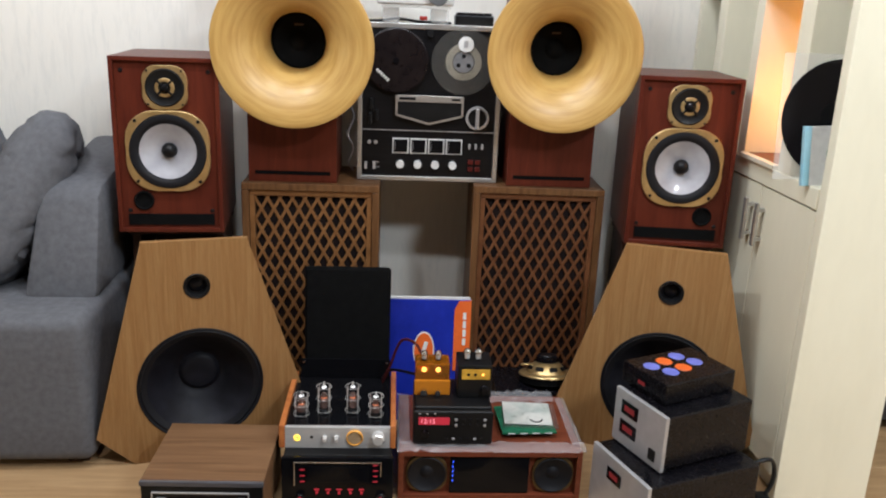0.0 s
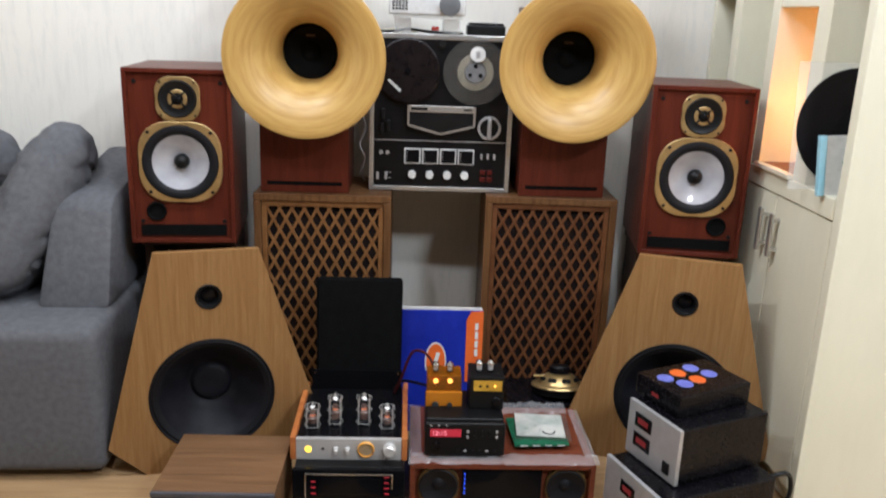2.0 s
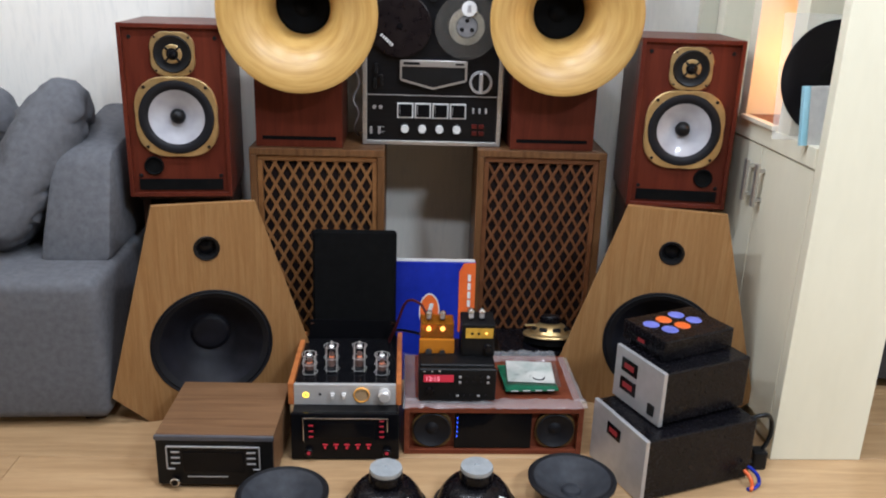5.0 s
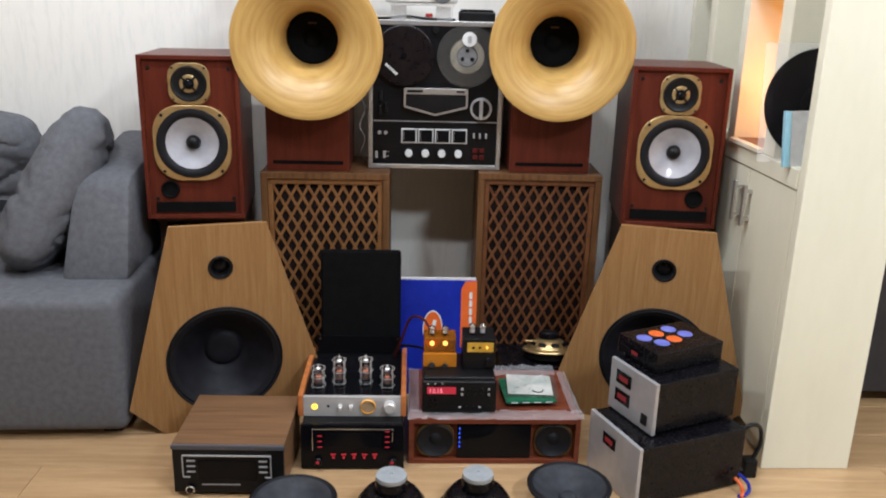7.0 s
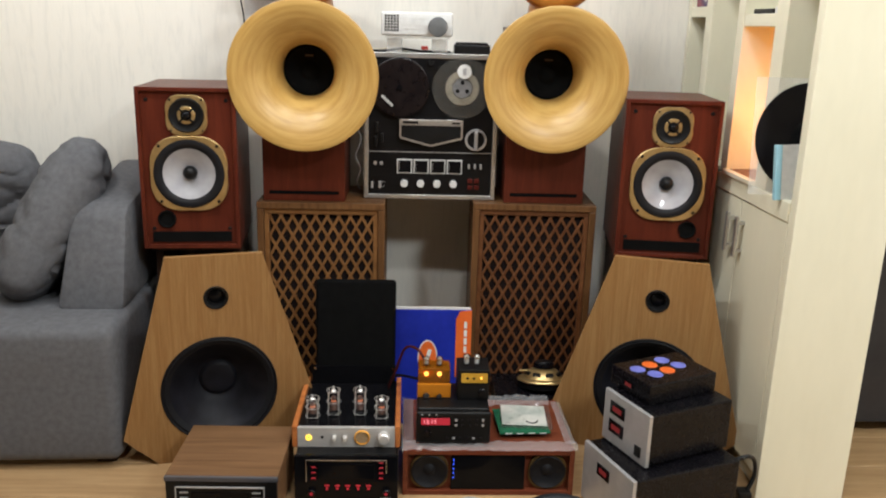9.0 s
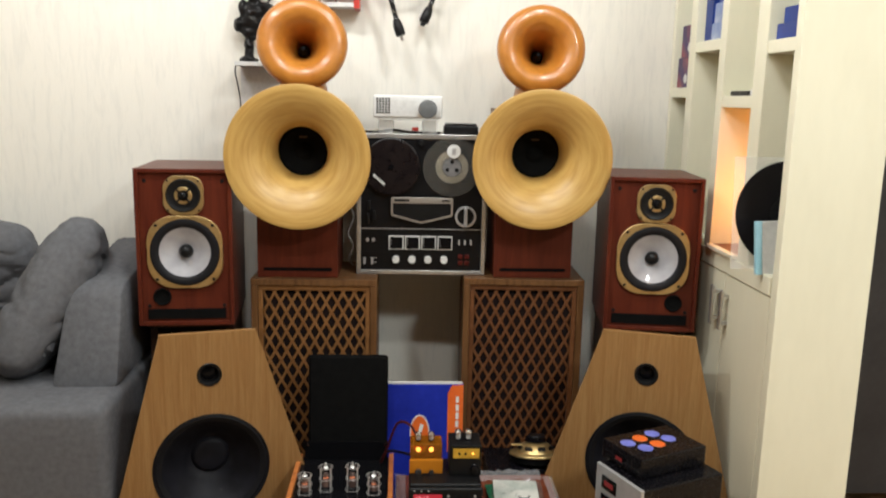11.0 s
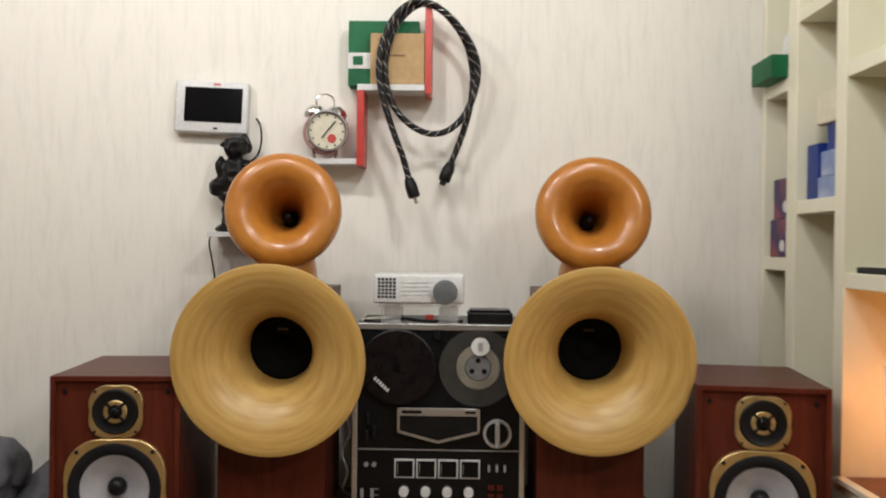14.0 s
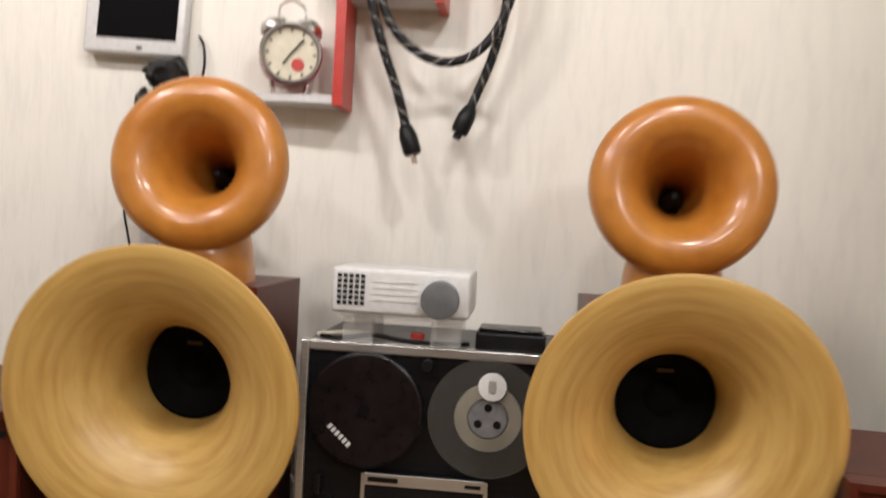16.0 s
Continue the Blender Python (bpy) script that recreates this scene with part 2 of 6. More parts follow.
FRONT = Matrix.Rotation(radians(90), 4, "X")


def turned(bm, m):
    bmesh.ops.transform(bm, matrix=m, verts=bm.verts[:])
    return bm


def facing(profile, place=(0, 0, 0), n=48, close=False):
    """A turned form whose height runs towards -y, at place."""
    return turned(lathe(profile, n, close), Matrix.Translation(place) @ FRONT)


def prism(poly, y0, y1, bevel=0.0):
    """An outline in (x, z), carried from y0 to y1."""
    bm = bmesh.new()
    a = [bm.verts.new((x, y0, z)) for x, z in poly]
    b = [bm.verts.new((x, y1, z)) for x, z in poly]
    bm.faces.new(a)
    bm.faces.new(b[::-1])
    for k in range(len(poly)):
        bm.faces.new((a[k], b[k], b[(k + 1) % len(poly)], a[(k + 1) % len(poly)]))
    bmesh.ops.recalc_face_normals(bm, faces=bm.faces[:])
    if bevel:
        bmesh.ops.bevel(bm, geom=bm.edges[:], offset=bevel, segments=2, profile=0.5, affect="EDGES")
    return bm


def holed(poly, centre, outline, y0, y1, n=64):
    """A plate of the outline poly (x, z), y0 to y1 thick, with a hole round centre; outline: radius, or a function of the angle."""
    cx, cz = centre
    angles = [2 * math.pi * k / n for k in range(n)] + [math.atan2(z - cz, x - cx) % (2 * math.pi) for x, z in poly]
    angles = sorted(set(round(a, 5) for a in angles))
    rim = outline if callable(outline) else (lambda a: outline)

    def edge(a):
        d, best = (math.cos(a), math.sin(a)), None
        for (x1, z1), (x2, z2) in zip(poly, poly[1:] + poly[:1]):
            ex, ez = x2 - x1, z2 - z1
            den = d[0] * ez - d[1] * ex
            if abs(den) < 1e-9:
                continue
            s = ((x1 - cx) * ez - (z1 - cz) * ex) / den
            u = ((x1 - cx) * d[1] - (z1 - cz) * d[0]) / den
            if s > 0 and -1e-4 <= u <= 1 + 1e-4 and (best is None or s < best):
                best = s
        return best
    bm = bmesh.new()
    loops = []
    for a in angles:
        r, e = rim(a), edge(a)
        c, s = math.cos(a), math.sin(a)
        loops.append([bm.verts.new((cx + q * c, y, cz + q * s)) for q, y in ((r, y0), (e, y0), (e, y1), (r, y1))])
    for a, b in zip(loops, loops[1:] + loops[:1]):
        for k in range(4):
            bm.faces.new((a[k], a[(k + 1) % 4], b[(k + 1) % 4], b[k]))
    bmesh.ops.recalc_face_normals(bm, faces=bm.faces[:])
    return bm


def tube(points, r, n=10, steps=6):
    """A round cord through points, smoothed."""
    p = [Vector(q) for q in points]
    path = []
    for k in range(len(p) - 1):
        a, b, c, d = p[max(k - 1, 0)], p[k], p[k + 1], p[min(k + 2, len(p) - 1)]
        for s in range(steps):
            u = s / steps
            path.append(0.5 * (2 * b + (c - a) * u + (2 * a - 5 * b + 4 * c - d) * u * u + (3 * b - a - 3 * c + d) * u ** 3))
    path.append(p[-1])
    bm = bmesh.new()
    side, rings = None, []
    for k, q in enumerate(path):
        d = (path[min(k + 1, len(path) - 1)] - path[max(k - 1, 0)]).normalized()
        if side is None:
            side = d.orthogonal().normalized()
        side = (side - d * side.dot(d)).normalized()
        up = d.cross(side)
        rr = r(k / (len(path) - 1)) if callable(r) else r
        rings.append([bm.verts.new(q + rr * (math.cos(2 * math.pi * j / n) * side + math.sin(2 * math.pi * j / n) * up)) for j in range(n)])
    for a, b in zip(rings, rings[1:]):
        for j in range(n):
            bm.faces.new((a[j], a[(j + 1) % n], b[(j + 1) % n], b[j]))
    bm.faces.new(rings[0][::-1])
    bm.faces.new(rings[-1])
    bmesh.ops.recalc_face_normals(bm, faces=bm.faces[:])
    return bm


def joined(*bms):
    out = bms[0]
    for b in bms[1:]:
        me = bpy.data.meshes.new("joined_piece")
        b.to_mesh(me)
        b.free()
        out.from_mesh(me)
        bpy.data.meshes.remove(me)
    return out


def solo(name, bm, mat, m, label, category, group="", kind="", smooth=False):
    ob = part(name, bm, mat, None, "", smooth)
    ob.matrix_world = m
    return tagged(ob, label, category, group, kind)


ID = Matrix.Identity(4)

# ---- setting ----
WALL_TURN = 3.4
WEST, EAST, SOUTH, TOP = -3.2, 3.3, -4.2, 2.70
wall = solo("wall_north", box(-3.5, 3.6, 0, 0.12, 0, TOP), WALLPAPER, pose(0, 2.825, 0, 0, 0, WALL_TURN), "off-white wallpaper wall with fine vertical streaks", "wall", kind="structure")
solo("wall_west", box(WEST - 0.12, WEST, SOUTH, 3.2, 0, TOP), WALLPAPER, ID, "off-white wallpaper wall with fine vertical streaks", "wall", kind="structure")
# Unseen rear wall: its dark brown is chosen to weaken bounce light.
solo("wall_south", box(WEST - 0.12, EAST + 0.12, SOUTH - 0.12, SOUTH, 0, TOP), BACKWALL, ID, "unseen rear wall, made brown to cut bounced light", "wall", kind="structure")
solo("wall_east", box(EAST, EAST + 0.12, SOUTH, 3.2, 0, TOP), WALLPAPER, ID, "off-white wallpaper wall with fine vertical streaks", "wall", kind="structure")
solo("ceiling", box(WEST - 0.12, EAST + 0.12, SOUTH - 0.12, 3.3, TOP, TOP + 0.1), PLASTER, ID, "plain white plaster ceiling", "ceiling", kind="structure")
floor = solo("floor", box(WEST - 0.12, EAST + 0.12, SOUTH - 0.12, 3.3, -0.12, -0.012), DARKWOOD, ID, "light oak laminate plank floor", "floor", kind="structure")


# ---- bookcase along the east side ----
BX, BD = 1.078, 0.257
bookcase = thing("bookcase", ID, "tall cream lacquered bookcase with open cells and cupboard doors", "bookcase")
part("end_panel", box(BX, BX + BD, 1.842, 1.878, 0.0, 2.5, 0.002), CREAM, bookcase)
part("back_panel", box(BX + BD - 0.015, BX + BD - 0.001, 1.879, 2.86, 0.0, 2.5), CREAM, bookcase)
for y0, y1 in ((2.045, 2.118), (2.345, 2.396), (2.622, 2.684), (2.845, 2.872)):
    part("divider", box(BX, BX + BD - 0.016, y0, y1, 0.873, 2.5, 0.002), CREAM, bookcase)
part("counter", box(BX - 0.004, BX + BD - 0.016, 1.879, 2.872, 0.818, 0.872, 0.003), CREAM, bookcase)
CELLS = [(2.685, 2.844), (2.397, 2.621), (2.119, 2.344), (1.879, 2.044)]
for (y0, y1), heights in zip(CELLS, ((1.355, 1.852, 2.30), (1.508, 2.02, 2.40), (1.325, 1.818, 2.28), (1.476, 2.00, 2.40))):
    for z in heights:
        part("shelf", box(BX + 0.002, BX + BD - 0.016, y0, y1, z, z + 0.036, 0.002), CREAM, bookcase)
part("plinth", box(BX + 0.03, BX + 0.05, 1.879, 2.872, 0.0, 0.07), CREAM, bookcase)
part("carcass", box(BX + 0.022, BX + 0.03, 1.879, 2.872, 0.07, 0.817), CREAM, bookcase)
for y0, y1, hy in ((1.881, 2.190, 2.156), (2.194, 2.700, 2.230)):
    d = part("door", box(BX, BX + 0.02, y0, y1, 0.07, 0.814, 0.002), CREAM, bookcase)
    part("handle", joined(box(BX - 0.028, BX - 0.018, hy - 0.009, hy + 0.009, 0.645, 0.770, 0.003), box(BX - 0.018, BX, hy - 0.005, hy + 0.005, 0.66, 0.67), box(BX - 0.018, BX, hy - 0.005, hy + 0.005, 0.745, 0.755)), ALUMINIUM, d, "satin steel bar handle")
part("door", box(BX, BX + 0.02, 2.704, 2.87, 0.07, 0.814, 0.002), CREAM, bookcase)


# ---- sofa ----
def soft_block(x0, x1, y0, y1, z0, z1, bevel, puff=0.0, cuts=3):
    bm = box(x0, x1, y0, y1, z0, z1, bevel, 4)
    c = Vector(((x0 + x1) / 2, (y0 + y1) / 2, (z0 + z1) / 2))
    bmesh.ops.subdivide_edges(bm, edges=[e for e in bm.edges if e.calc_length() > 0.1], cuts=cuts, use_grid_fill=True)
    for v in bm.verts:
        w = noise.noise(v.co * 5.0) * 0.006
        d = (v.co - c)
        q = Vector((d.x / (x1 - x0), d.y / (y1 - y0), d.z / (z1 - z0))) * 2
        s = (1 - min(1, abs(q.x)) ** 4 * min(1, abs(q.y)) ** 4 * min(1, abs(q.z)) ** 4)
        v.co += d.normalized() * (w + puff * max(0, 1 - q.length * 0.6) * s)
    return bm


sofa = thing("sofa", pose(-0.775, 1.995, 0, 0, 0, 2.0), "grey fabric corner sofa with sloped arm against the wall", "sofa")
part("base", soft_block(-1.9, 0.0, 0.0, 0.70, 0.022, 0.443, 0.035), FABRIC, sofa, smooth=True)
arm = prism([(0.150, 0.436), (0.77, 0.436), (0.77, 0.80), (0.73, 0.808), (0.285, 0.742), (0.245, 0.715)], 0.012, 0.216, 0.024)
for v in arm.verts:
    if v.co.y > 0.1:
        v.co.y -= 0.11 * (v.co.z - 0.436)
part("armrest", turned(arm, Matrix(((0, -1, 0, -0.0), (1, 0, 0, 0.02), (0, 0, 1, 0), (0, 0, 0, 1)))), FABRIC, sofa, smooth=True)
part("backrest", soft_block(-1.9, -0.21, 0.60, 0.76, 0.42, 0.74, 0.035), FABRIC, sofa, smooth=True)
foot = part("foot", box(-0.09, -0.03, 0.05, 0.11, 0.0, 0.03, 0.004), DARKWOOD, sofa, "short dark wooden foot")
for x, y in ((0, 0.5), (-1.8, 0), (-1.8, 0.5)):
    share(foot, Matrix.Translation((x, y, 0)))


def cushion(name, w, h, d, m, label, seed):
    """A stuffed cushion: w wide, h high, d thick, pinched towards its seams, with creases."""
    bm = bmesh.new()
    n = 44
    off = Vector((seed * 7.3, seed * 3.1, 0))
    grids = []
    for side in (-1, 1):
        g = []
        for i in range(n + 1):
            row = []
            for j in range(n + 1):
                u, v = 2 * i / n - 1, 2 * j / n - 1
                k = max(0.0, (1 - abs(u) ** 4.0)) ** 0.5 * max(0.0, (1 - abs(v) ** 4.0)) ** 0.5
                shrink = 1 - 0.16 * (u * u * v * v)
                fold = 1 - abs(noise.noise(Vector((u * 1.3 + v * 0.6, v * 3.4 - u, side)) + off)) * 5
                crease = 0.010 * noise.noise(Vector((u * 1.6, v * 4.0, side)) + off) - 0.016 * max(0.0, fold) ** 2 + 0.005 * noise.noise(Vector((u * 4, v * 9, side)) + off)
                row.append(bm.verts.new((side * (d / 2 * k + crease * k), u * w / 2 * shrink, v * h / 2 * shrink)))
            g.append(row)
        grids.append(g)
        for i in range(n):
            for j in range(n):
                q = (g[i][j], g[i + 1][j], g[i + 1][j + 1], g[i][j + 1])
                bm.faces.new(q if side > 0 else q[::-1])
    bmesh.ops.remove_doubles(bm, verts=bm.verts[:], dist=0.0015)
    bmesh.ops.recalc_face_normals(bm, faces=bm.faces[:])
    return solo(name, bm, FABRIC, m, label, "cushion", "sofa cushions", smooth=True)


cushion("cushion", 0.42, 0.57, 0.20, pose(-1.072, 2.40, 0.664, -20, 27, 8), "plump grey fabric cushion leaning against the sofa arm", 1)
cushion("cushion", 0.50, 0.46, 0.19, pose(-1.43, 2.60, 0.672, 0, -14, 96), "creased grey fabric back cushion on the sofa", 2)


# ---- loudspeakers ----
def eared(r, ear):
    return lambda a: r * (1 + ear * (0.5 - 0.5 * math.cos(4 * a)) ** 0.8)


def ring_plate(inner, outer, y0, y1, centre, n=72):
    """A flat ring between two outlines, y0 to y1, round centre (x, z)."""
    bm = bmesh.new()
    loops = []
    for k in range(n):
        a = 2 * math.pi * k / n
        c, s = math.cos(a), math.sin(a)
        ri = inner(a) if callable(inner) else inner
        ro = outer(a) if callable(outer) else outer
        loops.append([bm.verts.new((centre[0] + q * c, y, centre[1] + q * s)) for q, y in ((ri, y0), (ro - 0.002, y0), (ro, y0 + 0.002), (ro, y1), (ri, y1))])
    for a, b in zip(loops, loops[1:] + loops[:1]):
        for k in range(5):
            bm.faces.new((a[k], a[(k + 1) % 5], b[(k + 1) % 5], b[k]))
    bmesh.ops.recalc_face_normals(bm, faces=bm.faces[:])
    return bm


def screws(parent, y, spots, r=0.005, mat=BLACK):
    first = None
    for x, z in spots:
        if first is None:
            first = part("screw", facing([(0, 0.003), (r * 0.8, 0.003), (r, 0.0015), (r, 0), ], (0, 0, 0), 10), mat, parent, m=Matrix.Translation((x, y, z)))
        else:
            share(first, Matrix.Translation((x, y, z)))


def bookshelf_speaker(m, port_side, label):
    """0.29 wide, 0.50 high; origin at the middle of the front's lower edge."""
    sp = thing("bookshelf_speaker", m, label, "loudspeaker", "bookshelf speakers")
    w, h, d = 0.147, 0.498, 0.345
    part("cabinet", box(-w, w, 0.040, d, 0, h, 0.003), REDWOOD, sp)
    part("baffle", joined(holed([(-w, 0.121), (w, 0.121), (w, 0.351), (-w, 0.351)], (0, 0.236), 0.1068, 0.0057, 0.0398), box(-w, w, 0.0057, 0.0398, 0, 0.121), box(-w, w, 0.0057, 0.0398, 0.351, h)), REDWOOD, sp)
    lip = 0.012
    for x0, x1, z0, z1 in ((-w, -w + lip, 0, h), (w - lip, w, 0, h), (-w + lip, w - lip, 0, lip), (-w + lip, w - lip, h - lip, h)):
        part("front_lip", box(x0, x1, -0.006, 0.0055, z0, z1, 0.001), REDWOOD, sp)
    tw = part("tweeter", ring_plate(0.053, eared(0.0605, 0.16), -0.004, 0.0055, (0.0, 0.415)), GOLD, sp, "gold tweeter plate with black dome")
    part("ring", facing([(0.0535, 0.003), (0.049, 0.008), (0.037, 0.003), (0.024, 0.004), (0.0, 0.002)], (0, 0, 0.415), 40), BLACK, tw, smooth=True)
    part("inner_ring", ring_plate(0.017, 0.027, -0.007, -0.0035, (0, 0.415), 40), GOLD, tw)
    part("dome", facing([(0.0, 0.018), (0.007, 0.0165), (0.012, 0.012), (0.0145, 0.005), (0.015, 0.0)], (0, 0, 0.415), 28), BLACK_GLOSS, tw, smooth=True)
    guard = part("guard_arm", box(-0.003, 0.003, -0.010, -0.006, 0.012, 0.030, 0.001), BLACK, tw, m=pose(0, 0, 0.415, 0, 45, 0))
    for a in (135, 225, 315):
        share(guard, pose(0, 0, 0.415, 0, a, 0))
    screws(tw, -0.004, [(x * 0.0465, 0.415 + z * 0.0465) for x in (-1, 1) for z in (-1, 1)], 0.0035)
    wf = part("woofer", ring_plate(0.1065, eared(0.1150, 0.125), -0.006, 0.0055, (0.0, 0.236)), GOLD, sp, "gold woofer frame with silver cone")
    part("surround", facing([(0.1070, 0.004), (0.104, 0.009), (0.095, 0.011), (0.085, 0.008), (0.078, 0.002)], (0, 0, 0.236), 56), RUBBER, wf, "black rubber surround", True)
    part("cone", facing([(0.079, 0.004), (0.064, -0.004), (0.045, -0.012), (0.022, -0.019)], (0, -0.0, 0.236), 56), SILVERCONE, wf, "silver metallic cone", True)
    part("dust_cap", facing([(0.0, 0.006), (0.010, 0.004), (0.018, -0.003), (0.021, -0.012), (0.022, -0.020)], (0, 0, 0.236), 36), BLACK, wf, "black dust cap", True)
    screws(wf, -0.006, [(x * 0.0860, 0.236 + z * 0.0860) for x in (-1, 1) for z in (-1, 1)], 0.005)
    px = port_side * 0.075
    part("port", joined(ring_plate(0.024, 0.028, -0.002, 0.0055, (px, 0.092), 40), facing([(0.024, 0.002), (0.022, -0.004), (0.0, -0.0050)], (px, 0, 0.092), 32)), BLACK_MATT, sp, "black bass port")
    part("slot", joined(box(-0.12, 0.12, 0.001, 0.0055, 0.02, 0.052)), BLACK_MATT, sp, "dark slot along the foot")
    screws(sp, 0.0055, [(-0.117, 0.460), (0.117, 0.460), (-0.115, 0.062), (0.115, 0.062)], 0.006, BLACK)
    return sp


LEFT_BS = (-0.613, 2.304)
RIGHT_BS = (0.873, 2.285)
bookshelf_speaker(pose(*LEFT_BS, 0.604, 0, 0, 5), -1, "mahogany bookshelf speaker with gold rings on a dark stand")
bookshelf_speaker(pose(*RIGHT_BS, 0.604, 0, 0, -7.2), 1, "mahogany bookshelf speaker with gold rings and silver woofer beside the bookcase")
for (x, y), a in ((LEFT_BS, 5), (RIGHT_BS, -7.2)):
    st = thing("speaker_stand", pose(x, y, 0, 0, 0, a), "dark stained wooden speaker stand", "stand", "speaker stands")
    part("top_board", box(-0.14, 0.14, 0.07, 0.33, 0.575, 0.604, 0.003), DARKWOOD, st)
    part("side_board", box(-0.135, -0.11, 0.09, 0.325, 0.02, 0.574, 0.002), DARKWOOD, st)
    part("side_board", box(0.11, 0.135, 0.09, 0.325, 0.02, 0.574, 0.002), DARKWOOD, st)
    part("back_board", box(-0.109, 0.109, 0.30, 0.32, 0.02, 0.574, 0.002), DARKWOOD, st)
    part("base_board", box(-0.15, 0.15, 0.09, 0.335, 0.0, 0.02, 0.003), DARKWOOD, st)


def lattice_speaker(m, w, h, d, label, wood):
    """A floor speaker whose front is a wooden lattice over dark cloth; origin at the front's lower left corner."""
    sp = thing("lattice_speaker", m, label, "loudspeaker", "lattice speakers")
    b = 0.030
    part("cabinet", box(0, w, 0.02, d, 0, h, 0.003), WALNUT, sp)
    for x0, x1, z0, z1 in ((0, w, h - 0.022, h), (0, w, 0, 0.03), (0, 0.022, 0.03, h - 0.022), (w - 0.022, w, 0.03, h - 0.022)):
        part("front_edge", box(x0, x1, -0.012, 0.0195, z0, z1, 0.002), WALNUT, sp)
    X0, X1, Z0, Z1 = 0.038, w - 0.038, 0.045, h - 0.040
    for x0, x1, z0, z1 in ((0.0225, w - 0.0225, Z1, h - 0.0225), (0.0225, w - 0.0225, 0.0305, Z0), (0.0225, X0, Z0, Z1), (X1, w - 0.0225, Z0, Z1)):
        part("grille_frame", box(x0, x1, -0.004, 0.012, z0, z1, 0.002), wood, sp)
    part("grille_cloth", box(X0, X1, 0.014, 0.0195, Z0, Z1), GRILLE_CLOTH, sp, "dark grille cloth")
    px, pz, t = (X1 - X0) / 9.0, 0.0675, 0.0042
    slope = pz / px
    for sign, y in ((1, 0.0), (-1, 0.004)):
        k = -40
        while k < 40:
            # line z = Z0 + slope * sign * (x - X0) + k * pz
            pts = []
            z_at = lambda x: Z0 + sign * slope * (x - X0) + (k + 0.5) * pz
            x_at = lambda z: X0 + sign * (z - Z0 - (k + 0.5) * pz) / slope
            for x in (X0, X1):
                if Z0 <= z_at(x) <= Z1:
                    pts.append((x, z_at(x)))
            for z in (Z0, Z1):
                if X0 < x_at(z) < X1:
                    pts.append((x_at(z), z))
            k += 1
            if len(pts) < 2:
                continue
            a, c = Vector((pts[0][0], 0, pts[0][1])), Vector((pts[1][0], 0, pts[1][1]))
            if (c - a).length < 0.01:
                continue
            dv = (c - a).normalized()
            nv = Vector((-dv.z, 0, dv.x)) * t
            bm = bmesh.new()
            f = [bm.verts.new(q + Vector((0, y + dy, 0))) for dy in (0.0, 0.0038) for q in (a + nv, c + nv, c - nv, a - nv)]
            for q in ((0, 1, 2, 3), (7, 6, 5, 4), (0, 4, 5, 1), (1, 5, 6, 2), (2, 6, 7, 3), (3, 7, 4, 0)):
                bm.faces.new([f[i] for i in q])
            bmesh.ops.recalc_face_normals(bm, faces=bm.faces[:])
            part("slat", bm, wood, sp)
    return sp


lattice_speaker(pose(-0.430, 2.412, 0, 0, 0, 0), 0.416, 0.735, 0.30, "walnut floor speaker with diamond lattice grille under the tape deck", LATTICE)
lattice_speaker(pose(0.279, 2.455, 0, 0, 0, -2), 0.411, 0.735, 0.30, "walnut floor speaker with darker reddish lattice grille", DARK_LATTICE)


